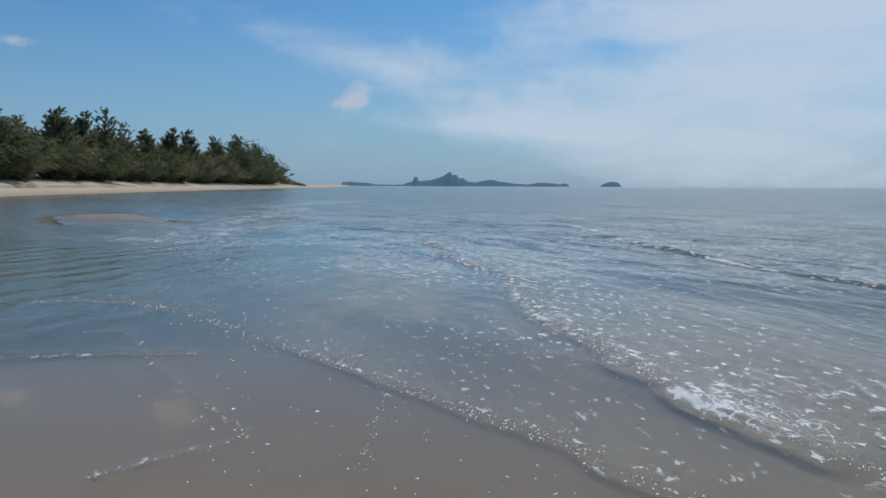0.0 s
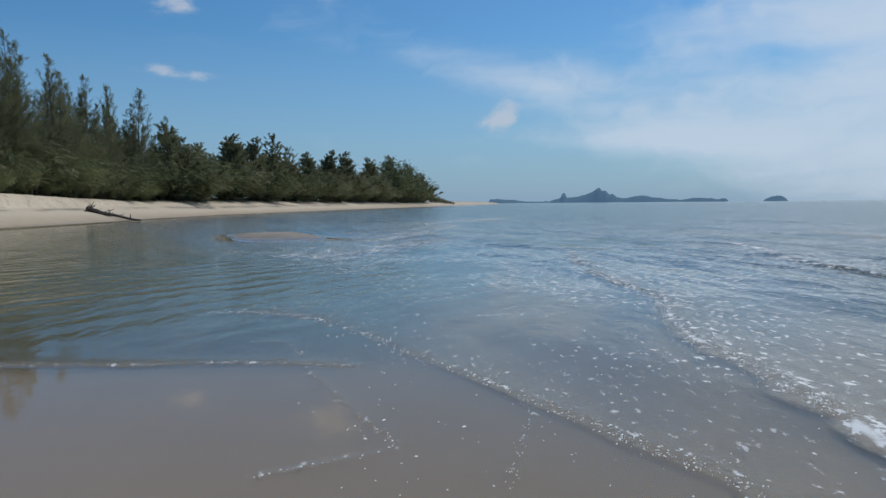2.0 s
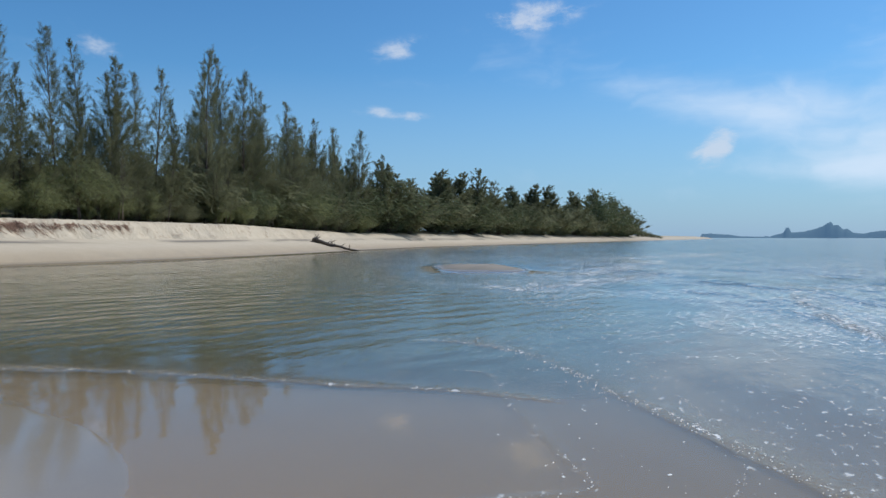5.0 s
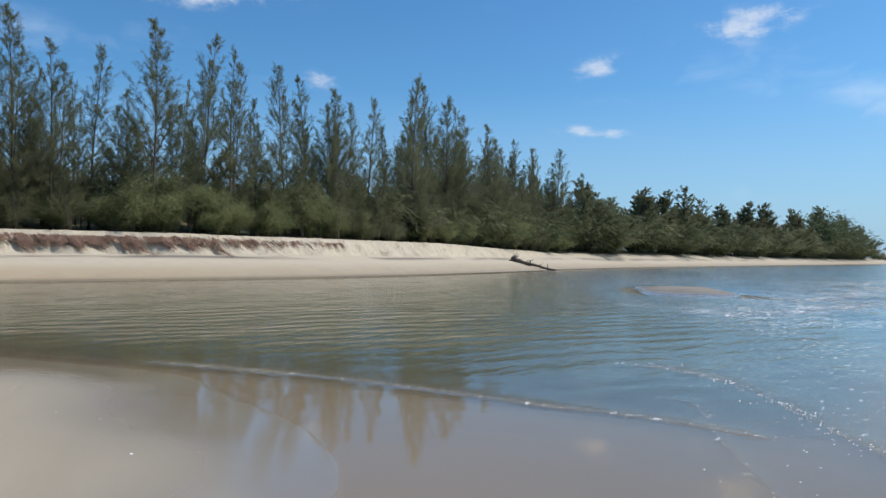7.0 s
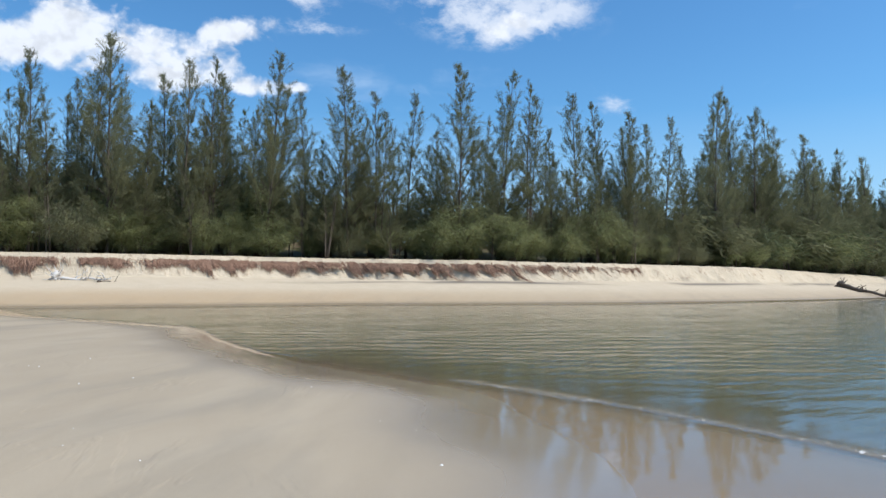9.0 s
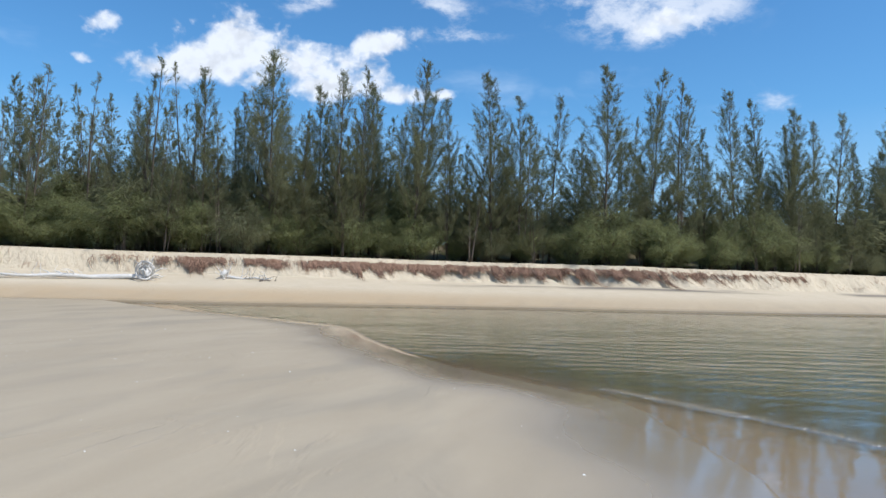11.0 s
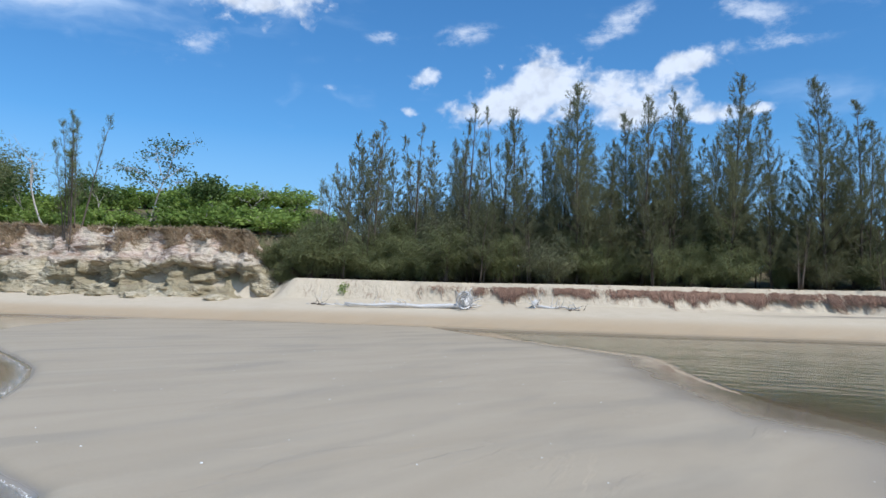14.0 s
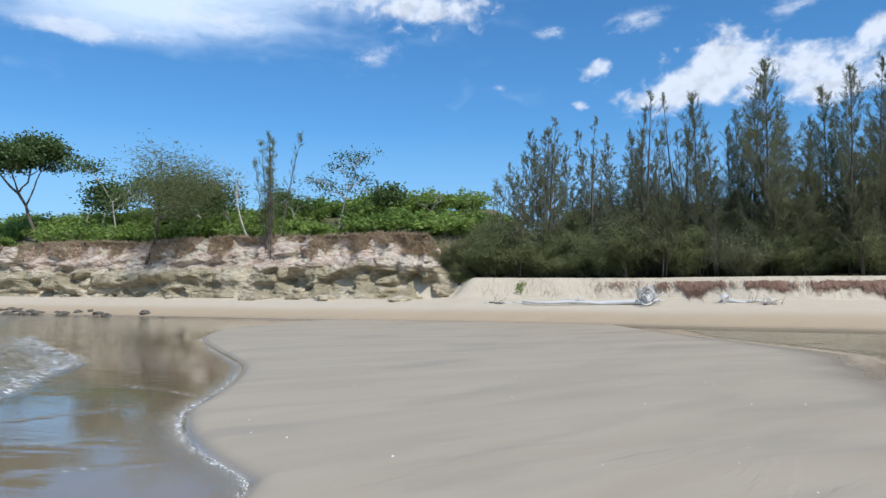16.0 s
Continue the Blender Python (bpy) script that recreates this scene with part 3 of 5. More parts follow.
def ground_height(x, y):
    s = inland(x, y)
    far = shore_profile(s, y)
    d, _, _ = line_distance(x, y, SPIT + SPIT[:1])
    ins = inside(x, y, SPIT)
    lip, side, _ = line_distance(x, y, LIP)
    beyond = lip * side            # positive on the lagoon's side
    top = 0.11 * (1 - np.exp(-(d / (0.14 + 2.06 * step(y, -1.5, 2.0))) ** 1.7)) + 0.012 * (fbm(x * 0.5, y * 1.2, 4, 11) - 0.5) * np.clip(d, 0, 1)
    film = -0.004 - 0.010 * (1 - np.exp(-d / 1.2)) - 0.006 * d
    film = np.maximum(film, -0.05)
    deep = -0.03 - 0.5 * (1 - np.exp(-np.clip(beyond, 0, 60) / 5.5))
    shoal = -0.02 - 0.008 * np.clip(beyond, 0, 60)
    q = step(-(x + 0.15 * np.clip(y - 7, 0, 60)), -1.2, 2.6)
    lagoon = np.where(beyond > 0, np.minimum(film, deep * q + shoal * (1 - q)), film)
    # the open sea deepens eastwards and northwards
    off = np.clip(x - 1.2 + 0.16 * np.clip(y, -40, 60), 0, 4000)
    sea = -0.012 - 0.008 * off - 0.022 * np.clip(off - 5, 0, 4000)
    sea = np.maximum(sea, -6.0)
    w = step(x + 0.25 * np.clip(y - 8, 0, 60), -1.0, 6.0)
    out = lagoon * (1 - w) + np.minimum(lagoon, sea) * w
    south = step(-y, 2.0, 10.0)
    flat = -0.012 * d - 0.004
    out = out * (1 - south) + np.maximum(flat, -4.0) * south
    # a sandbar in the mouth of the lagoon
    u, v = (x + 8.3) * 0.93 + (y - 34.5) * 0.36, -(x + 8.3) * 0.36 + (y - 34.5) * 0.93
    bar = np.exp(-(u / 3.0) ** 4 - (v / 5.2) ** 4)
    out = out + (0.15 + 0.09 * (fbm(x * 0.7, y * 0.4, 3, 21) - 0.5) - out) * bar
    # blend to the far shore
    return np.where(s > 0, np.maximum(far, np.where(ins, top, -9)), np.where(ins, top, np.maximum(out, far * 1.0 - step(-s, 14, 40) * 30)))


def polar(radii, step_deg):
    a = [-52 + k * step_deg for k in range(int(193 / step_deg) + 1)]
    a += list(np.arange(a[-1] + 2, 308, 2.0))
    a = np.radians(a)
    r = np.asarray(radii)
    A, R = np.meshgrid(a, r)
    x, y = 0.06 - R * np.sin(A), 0.04 + R * np.cos(A)
    na, nr = len(a), len(r)
    i = np.arange(nr - 1)[:, None] * na + np.arange(na)[None, :]
    j = np.arange(nr - 1)[:, None] * na + (np.arange(na)[None, :] + 1) % na
    faces = np.stack([i, i + na, j + na, j], -1).reshape(-1, 4)
    return x.ravel(), y.ravel(), faces


def growing(a, b, rate):
    return list(a * (1 + rate) ** np.arange(int(math.log(b / a) / math.log(1 + rate)) + 1))


def make_ground():
    radii = [0.001, 0.15, 0.3] + growing(0.6, 31, 0.022) + list(np.arange(31.5, 42, 0.25)) + list(np.arange(42.1, 58, 0.14)) + list(np.arange(58.1, 74, 0.25)) + growing(74.5, 420, 0.013) + growing(430, 4700, 0.06)
    x, y, faces = polar(radii, 0.3)
    z = ground_height(x, y)
    s = inland(x, y)
    me = raw_mesh("ground", np.stack([x, y, z], 1), faces, SAND)
    d, _, _ = line_distance(x, y, SPIT + SPIT[:1])
    ins = inside(x, y, SPIT)
    wet = np.where(s > 0, step(1.0 - s, 0.0, 1.0), step(0.088 + 0.03 * (fbm(x * 0.7, y * 0.7, 3, 93) - 0.5) - z, 0.0, 0.09))
    damp = np.where(s > 0.6, step(-s, -4.4 - 0.8 * fbm(y * 0.2, s * 0, 3, 2), -0.6) * 0.75 + 0.12, 1.0)
    damp = np.where(ins & (s < 5), np.maximum(damp, 1 - step(s, 0.2, 2.5)), damp)
    band = np.exp(-((s - 6.6 - 1.6 * (fbm(y * 0.07, y * 0, 3, 83) - 0.5)) / 0.55) ** 2) * step(y, 14, 24) * (1 - step(y, 170, 240))
    band *= step(fbm(y * 0.16, s * 0.9, 4, 85), 0.38, 0.6)
    u, v = (x + 8.3) * 0.93 + (y - 34.5) * 0.36, -(x + 8.3) * 0.36 + (y - 34.5) * 0.93
    bar = (u / 3.3) ** 4 + (v / 5.6) ** 4
    band = np.maximum(band, np.exp(-bar * 0.6) * (0.75 + 0.25 * step(bar, 0.15, 0.8)) * (0.4 + 0.7 * fbm(x * 0.9, y * 0.5, 3, 89)))
    rag = fbm(x * 0.6, y * 0.6, 4, 87) - 0.5
    turf = step(s + 1.6 * rag, 10.6, 11.6) * (1 - 0.7 * step(y, 110, 200))
    add_attr(me, "turf", np.clip(turf, 0, 0.95))
    add_attr(me, "mineral", np.clip(band, 0, 0.85))
    wet = np.where((s < 0) & ~ins, np.maximum(wet, step(0.10 - z, 0.0, 0.04) * 0.7), wet)
    k = 0.25
    slope = np.hypot(ground_height(x + k, y) - z, ground_height(x, y + k) - z) / k
    add_attr(me, "scarp", step(slope, 0.28, 0.6) * (s > 5) * (s < 14) * step(y, -13, -9))
    add_attr(me, "wet", wet)
    belt = step(s, 0.0, 0.6) * (1 - step(s + 1.2 * (fbm(y * 0.25, s * 0.3, 3, 17) - 0.5), 2.2, 5.0))
    add_attr(me, "tan", belt * (0.25 + 0.45 * (1 - step(y, 8, 40))) * (s > 0))
    add_attr(me, "damp", damp)
    return tagged(new("ground", me), "pale tan beach sand, damp grey on the spit", "sand", kind="structure")


# ---------------- the sea and the lagoon ----------------
# lines of small waves: points, height, length of the back, foam on the crest, foam behind; the sea lies to the left of each line
FRONTS = [
    ([(-3.4, 10.2), (-2.5, 10.1), (-1.7, 9.5), (-1.0, 8.45), (-0.4, 7.4), (0.32, 6.2), (0.76, 5.45), (1.12, 4.7), (1.42, 4.2), (1.65, 3.7), (2.0, 2.6)], 0.007, 0.65, 0.5, 0.26),
    ([(4.6, 28.0), (3.7, 20.5), (3.35, 16.4), (3.4, 13.1), (3.5, 11.2), (2.95, 9.2), (2.85, 7.6), (2.9, 6.7), (2.85, 5.7), (2.9, 4.9), (2.9, 4.1), (3.1, 3.0)], 0.024, 1.1, 1.1, 0.75),
    ([(10.6, 28.5), (9.9, 22.0), (8.9, 18.0), (8.9, 15.3), (8.6, 12.2), (8.9, 8.5)], 0.055, 1.6, 1.5, 0.85),
    ([(19.0, 38.0), (17.5, 28.0), (16.2, 21.0), (15.8, 15.5), (16.2, 11.0)], 0.045, 1.8, 0.25, 0.05),
    ([(-3.9, 19.9), (-2.4, 22.5), (-1.0, 26.5), (0.6, 33.0)], 0.03, 2.4, 0.85, 0.95),
    ([(-3.2, 27.0), (-1.6, 33.0), (-0.2, 41.0), (1.2, 50.0)], 0.03, 2.8, 0.8, 0.9),
    ([(-3.5, 50), (0.3, 56), (3.2, 61), (7.6, 76)], 0.05, 4.0, 1.0, 0.8),
    ([(-9.5, 6.2), (-6.3, 6.75), (-4.8, 6.85), (-3.2, 6.85), (-1.84, 6.9), (-0.7, 6.7)], 0.008, 0.35, 0.32, 0.0),
    ([(0.05, 8.3), (0.35, 7.1), (0.55, 6.2), (0.64, 5.3), (0.55, 4.7), (0.36, 3.8)], 0.003, 0.25, 0.22, 0.03),
    ([(-2.2, 8.0), (-1.75, 7.85), (-1.25, 6.55), (-0.65, 5.2), (-0.34, 4.5), (-0.7, 4.2), (-1.13, 3.95)], 0.003, 0.2, 0.25, 0.0),
    # the swash on the spit's other side
    ([(-2.6, -2.45), (-4.85, -2.95), (-5.5, -3.35), (-5.95, -3.95), (-6.9, -4.95), (-8.2, -5.85), (-10, -6.55), (-13.6, -8.35), (-17.5, -11.6), (-22, -15.1)], 0.012, 0.3, 0.75, 0.0),
    ([(-6.3, -7.9), (-8.6, -9.3), (-11.0, -10.9), (-13.1, -12.1), (-14.6, -13.6), (-17.5, -17.5), (-21.5, -22.0)], 0.05, 0.9, 0.9, 0.75),
    ([(-10.32, -9.24), (-10.11, -7.92), (-9.46, -6.31)], 0.003, 0.16, 0.42, 0.0),
    ([(-6.87, -7.44), (-7.60, -7.14), (-8.45, -6.79)], 0.003, 0.16, 0.42, 0.0),
    ([(-5.87, -6.34), (-6.15, -5.41), (-6.26, -4.42)], 0.003, 0.16, 0.42, 0.0),
    ([(-4.92, -5.30), (-5.31, -4.78), (-5.74, -4.16)], 0.003, 0.16, 0.42, 0.0),
]


def water_shape(x, y):
    h = np.zeros(x.shape)
    foam = np.zeros(x.shape)
    churn = np.zeros(x.shape)
    n0 = fbm(x * 0.6, y * 0.45, 3, 29)
    n1 = fbm(x * 1.3, y * 0.9, 4, 31)
    n2 = fbm(x * 5.0, y * 5.0, 3, 37)
    for k, (pts, height, back, crest, behind) in enumerate(FRONTS):
        line = smooth_line(pts)
        xs, ys = [p[0] for p in line], [p[1] for p in line]
        m = (x > min(xs) - 8) & (x < max(xs) + 8) & (y > min(ys) - 8) & (y < max(ys) + 8)
        if not m.any():
            continue
        d, side, along = line_distance(x[m], y[m], line)
        wob = (n1[m] - 0.5) * 0.35 * min(1, back) + (n2[m] - 0.5) * 0.08 * min(1, back)
        u = d * side + wob            # positive: seaward of the front
        ends = step(along, 0.0, 0.10) * (1 - step(along, 0.93, 1.0))
        lumps = 0.1 + 1.8 * n1[m]
        rise = step(u, -0.12 * back, 0.14 * back)
        fall = np.exp(-np.clip(u - 0.1 * back, 0, 99) / (0.45 * back))
        h[m] = np.maximum(h[m], height * rise * fall * ends * lumps)
        ridge = np.exp(-((u - 0.03 * back) / (0.03 + 0.05 * back)) ** 2) * crest * (0.4 + 1.1 * n2[m]) * (step(n0[m], 0.28, 0.5) if back > 1 else 1.0)
        tail = rise * np.exp(-np.clip(u, 0, 99) / (2.2 * back)) * behind * (0.35 + 1.2 * n1[m])
        foam[m] = np.maximum(foam[m], ends * np.maximum(ridge, tail))
        churn[m] = np.maximum(churn[m], ends * step(u, -0.22 * back, -0.04 * back) * np.exp(-np.clip(u, 0, 99) / (0.55 * back)) * min(1.0, height / 0.012) * (0.45 if height > 0.05 else 1.0) * (0.3 + n1[m]))
    return h, foam, churn


def make_water():
    radii = [0.001, 0.2, 0.6] + growing(1.2, 46, 0.0115) + growing(46.8, 4700, 0.028)
    x, y, faces = polar(radii, 0.42)
    g = ground_height(x, y)
    h, foam, churn = water_shape(x, y)
    r = np.hypot(x, y)
    open_sea = step(x + 0.35 * (y - 8), 1.0, 9.0) * step(y, -14, 2)
    swell = (fbm(x * 0.28 + y * 0.05, y * 0.09, 3, 41) - 0.5) * 0.16 * open_sea * step(r, 8, 24)
    swell += (fbm(x * 1.0 + y * 0.15, y * 0.3, 3, 43) - 0.5) * 0.05 * open_sea * step(r, 6, 16)
    z = h + swell
    z = np.where((g > -0.004) & (inland(x, y) < -2), np.minimum(z, 0.002) - 0.03 * step(g, 0.012, 0.05), z)
    keep = (g < 0.10)[faces].any(1)
    faces = faces[keep]
    used = np.unique(faces)
    order = np.full(len(x), -1)
    order[used] = np.arange(len(used))
    me = raw_mesh("water", np.stack([x, y, z], 1)[used], order[faces], WATER)
    depth = np.clip(z - g, 0, 9)
    add_attr(me, "murk", (1 - np.exp(-depth * 2.6))[used] * 0.92)
    calm = step(depth, 0.015, 0.30)
    add_attr(me, "chop", (0.05 + 0.75 * calm + 0.6 * open_sea * step(depth, 0.05, 0.4) + 0.16 * step(-y, 3, 6) * step(depth, 0.01, 0.04) + 0.22 * step(x + 0.55 * (y - 9.5), -0.6, 0.6) * step(y, 0, 3))[used])
    add_attr(me, "churn", churn[used])
    fizz = step(x + 0.42 * (y - 6.2), 0.9, 2.6) * step(y, -1, 2)
    flecks = (0.42 * fizz + 0.28 * step(x + 0.55 * (y - 9.5), -0.6, 0.6) * step(y, 1, 4)) * (1 - step(r, 30, 90)) * step(fbm(x * 0.4, y * 0.3, 3, 55), 0.30, 0.55)
    add_attr(me, "foam", np.maximum(foam, flecks)[used])
    add_attr(me, "sea", open_sea[used])
    return tagged(new("water", me), "shallow sea and lagoon water with small breaking waves", "sea water", kind="structure")


make_ground()
make_water()

# ================= far islands =================
def island(name, az0, az1, dist, profile, label):
    """A wooded island: heights along its length, with a back and a foot."""
    n, m = 220, 9
    rng = np.random.default_rng(len(profile) * 7 + int(az0 * 10) % 91)
    t = np.linspace(0, 1, n)
    hh = np.interp(t, [p[0] for p in profile], [p[1] for p in profile])
    hh = 0.88 * hh * (1 + 0.22 * (fbm(t * 37, t * 0 + az0, 3, 9) - 0.5)) * dist * math.tan(radians(1))
    az = np.radians(az0 + (az1 - az0) * t)
    verts = []
    for j in range(m):
        v = j / (m - 1) * 2 - 1
        rr = dist * (1 + 0.03 * v)
        prof = np.clip(1 - abs(v) ** 2.0, 0, 1) ** 0.7
        jag = 1 + 0.3 * (fbm(t * 40, t * 0 + j * 1.7, 3, 13) - 0.5) * (0.0 if j in (m // 2,) else 1)
        verts.append(np.stack([-np.sin(az) * rr, np.cos(az) * rr, hh * prof * jag - 0.5], 1))
    verts = np.concatenate(verts)
    i = np.arange(m - 1)[:, None] * n + np.arange(n - 1)[None, :]
    faces = np.stack([i, i + 1, i + n + 1, i + n], -1).reshape(-1, 4)
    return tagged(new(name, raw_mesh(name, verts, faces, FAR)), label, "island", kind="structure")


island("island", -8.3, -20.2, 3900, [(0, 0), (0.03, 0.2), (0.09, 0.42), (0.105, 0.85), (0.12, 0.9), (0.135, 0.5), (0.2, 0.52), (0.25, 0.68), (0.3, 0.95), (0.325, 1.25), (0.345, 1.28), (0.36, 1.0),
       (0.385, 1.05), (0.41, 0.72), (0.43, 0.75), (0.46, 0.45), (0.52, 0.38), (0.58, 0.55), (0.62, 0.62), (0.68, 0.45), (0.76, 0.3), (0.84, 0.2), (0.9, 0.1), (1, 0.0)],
       "mountainous island hazed blue-grey on the sea horizon")
island("island", -17.6, -21.9, 3700, [(0, 0.0), (0.2, 0.18), (0.45, 0.36), (0.7, 0.3), (0.82, 0.2), (0.9, 0.3), (0.96, 0.26), (1, 0.0)], "low island hazed blue-grey beside a larger one")
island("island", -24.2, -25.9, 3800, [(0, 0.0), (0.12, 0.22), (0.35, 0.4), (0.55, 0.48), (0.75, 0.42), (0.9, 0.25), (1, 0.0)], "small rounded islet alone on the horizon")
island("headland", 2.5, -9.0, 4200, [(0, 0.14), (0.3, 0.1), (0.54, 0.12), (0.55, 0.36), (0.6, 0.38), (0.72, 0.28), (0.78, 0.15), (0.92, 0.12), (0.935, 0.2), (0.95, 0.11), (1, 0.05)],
       "low wooded coast hazed blue on the horizon")


# ================= trees =================
def casuarina_meshes(seed, H, spread=1.0, bare=0.12, stems=1, density=1.0, width=0.019, fine=2.0, length=(0.14, 0.32), fan=0.035):
    """A slender tree: a straight leader, ascending limbs, and plumes of fine needles on the twigs of each limb."""
    rng = np.random.default_rng(seed)
    wood, tips, ways, lens = Build(), [], [], []

    def plumes(p, d, L, rise, count, reach):
        """Twigs along a limb from p, each a brush of needles."""
        s = rng.uniform(0.22, 1.0, count) ** 0.85
        base = p + d * (L * s)[:, None] + np.array([0, 0, rise * L]) * (s * s)[:, None]
        way = d * 0.7 + rng.normal(0, 0.34, (count, 3)) + np.array([0, 0, 0.45])
        way /= np.linalg.norm(way, axis=1)[:, None]
        tl = rng.uniform(0.5, 1.15, count) * reach
        m = max(5, int((9 + 17 * reach * 0.62) * fine))
        r = rng.uniform(0.05, 1.0, (count, m))
        q = base[:, None] + way[:, None] * (tl[:, None] * r)[..., None] + rng.normal(0, 1, (count, m, 3)) * (0.028 + 0.03 * tl)[:, None, None]
        q[..., 2] -= 0.14 * tl[:, None] * r * r
        tips.append(q.reshape(-1, 3))
        ways.append((way[:, None] + rng.normal(0, 0.27, (count, m, 3))).reshape(-1, 3))
        lens.append((rng.uniform(*length, (count, m)) * (1.1 - 0.3 * r)).ravel())

    for st in range(stems):
        lean = rng.normal(0, 0.022 + fan * (stems > 1), 2)
        h = H * (1 if st == 0 else rng.uniform(0.72, 0.95))
        ts = np.linspace(0, 1, 10)
        ph = rng.uniform(0, 6.28, 2)
        px = lean[0] * h * ts + 0.010 * h * np.sin(ts * 5 + ph[0]) * ts
        py = lean[1] * h * ts + 0.010 * h * np.sin(ts * 4.3 + ph[1]) * ts
        trunk = np.stack([px, py, ts * h], 1)
        if st:
            trunk[:, :2] += rng.normal(0, 0.3, 2)
        r0 = 0.0072 * h * (1 if st == 0 else 0.7)
        trunk[0, 2] -= 0.25
        wood.tube(trunk, r0 * (1 - 0.93 * ts) + 0.006, 6)
        n = int((56 if stems == 1 else 36) * density)
        turn = rng.uniform(0, 6.28)
        hollow = rng.uniform(0.3, 0.75)
        for k in range(n):
            f = bare + (0.98 - bare) * (k + rng.uniform(0, 1)) / n
            p = np.array([np.interp(f, ts, trunk[:, c]) for c in range(3)])
            a = turn + k * 2.4 + rng.normal(0, 0.5)
            thin = 1 - 0.55 * math.exp(-((f - hollow) / 0.05) ** 2)
            L = h * (0.028 + 0.30 * (1 - f) ** 0.95) * rng.uniform(0.5, 1.25) * spread * thin
            if f < 0.4:
                L *= 0.75 + 0.6 * rng.uniform(0, 1)
            up = rng.uniform(0.25, 0.75) + 1.5 * f
            d = np.array([math.cos(a), math.sin(a), up])
            d /= np.linalg.norm(d)
            rise = 0.10 + 0.22 * f
            q = [p + d * L * s + np.array([0, 0, rise * L * s * s]) for s in (0, 0.35, 0.7, 1.0)]
            wood.tube(q, [r0 * 0.3 * (1 - f) + 0.010, r0 * 0.2 * (1 - f) + 0.009, r0 * 0.1 * (1 - f) + 0.006, 0.003], 3, cap=False)
            plumes(p, d, L, rise, max(3, int((2.6 + 6.2 * L) * density * (1.1 - 0.35 * f))), 0.34 + 0.30 * min(L, 2.4))
        plumes(trunk[-1] - np.array([0, 0, 0.07 * h]), np.array([0.0, 0.0, 1.0]), 0.075 * h, 0, 12, 0.36)
    base, way, ln = np.concatenate(tips), np.concatenate(ways), np.concatenate(lens)
    return wood, blades(base, way, ln, width * rng.uniform(0.7, 1.3, len(ln)), rng, 0.3)


def bush_meshes(seed, H, R, n_blade=9000, length=(0.16, 0.40), width=0.034, droop=0.45, up=0.25, limbs=30, broad=False):
    """A mounded young tree: several stems, boughs and drooping sprays."""
    rng = np.random.default_rng(seed)
    wood, tips, ways = Build(), [], []
    for k in range(limbs):
        a = rng.uniform(0, 6.283)
        rr = R * math.sqrt(rng.uniform(0.02, 1.0))
        top = H * (1 - 0.5 * (rr / R) ** 2) * rng.uniform(0.5, 1.08)
        e = np.array([rr * math.cos(a), rr * math.sin(a), top])
        s0 = rng.normal(0, 0.12, 3) * np.array([1, 1, 0])
        q = [s0 * (1 - s) ** 2 + e * np.array([s ** 1.4, s ** 1.4, 1.0 - (1 - s) ** 1.5]) for s in (0.0, 0.3, 0.65, 1.0)]
        q[0] = q[0] + np.array([0, 0, -0.15])
        wood.tube(q, [0.035, 0.025, 0.014, 0.005], 3, cap=False)
        m = n_blade // limbs
        s = rng.uniform(0.08, 1.0, m) ** 0.7
        b = np.stack([np.interp(s, (0, 0.3, 0.65, 1), [p[c] for p in q]) for c in range(3)], 1)
        b += rng.normal(0, 0.13 * R, (m, 3)) * np.array([1, 1, 0.6])
        b[:, 2] = np.maximum(b[:, 2], 0.1)
        aim = np.array([math.cos(a), math.sin(a), up]) * 0.8 + rng.normal(0, 0.4, (m, 3))
        tips.append(b)
        ways.append(aim + rng.normal(0, 0.3, (m, 3)))
    base, way = np.concatenate(tips), np.concatenate(ways)
    ln = rng.uniform(*length, len(base))
    return wood, (leaves_at if broad else blades)(base, way, ln, width * rng.uniform(0.7, 1.3, len(ln)), rng, droop)


def plant(name, made, leaf, bark, label, category, group, many=False):
    wood, (v, f) = made
    ob = thing(name, label, category, group=group)
    if many:
        tagged(part("brushwood", wood.mesh("brushwood", bark), ob), kind="stuff")
    else:
        part("trunk", wood.mesh("trunk", bark), ob)
    part("crown", raw_mesh("crown", v, f, leaf, False), ob)
    return ob


def base_z(x, y):
    return float(ground_height(np.array([float(x)]), np.array([float(y)]))[0])


TREE_LABEL = "tall feathery casuarina tree with thin trunk behind the beach"
PROTO_H = 13.0
protos = [plant("casuarina_tree", casuarina_meshes(101 + k, PROTO_H, sp, ba, st, de), NEEDLE, BARK, TREE_LABEL, "tree", "casuarinas behind the beach")
          for k, (sp, ba, st, de) in enumerate([(1.0, 0.14, 1, 1.15), (0.95, 0.2, 1, 1.0), (0.85, 0.16, 2, 1.0), (1.05, 0.12, 2, 1.0), (0.8, 0.24, 1, 0.9), (0.85, 0.14, 3, 0.9), (0.75, 0.22, 4, 0.62), (0.7, 0.28, 5, 0.55)])]
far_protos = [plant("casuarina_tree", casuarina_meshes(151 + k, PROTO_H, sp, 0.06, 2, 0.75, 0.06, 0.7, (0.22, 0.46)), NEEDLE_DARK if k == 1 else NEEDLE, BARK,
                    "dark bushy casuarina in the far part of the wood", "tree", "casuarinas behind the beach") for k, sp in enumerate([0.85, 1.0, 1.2])]
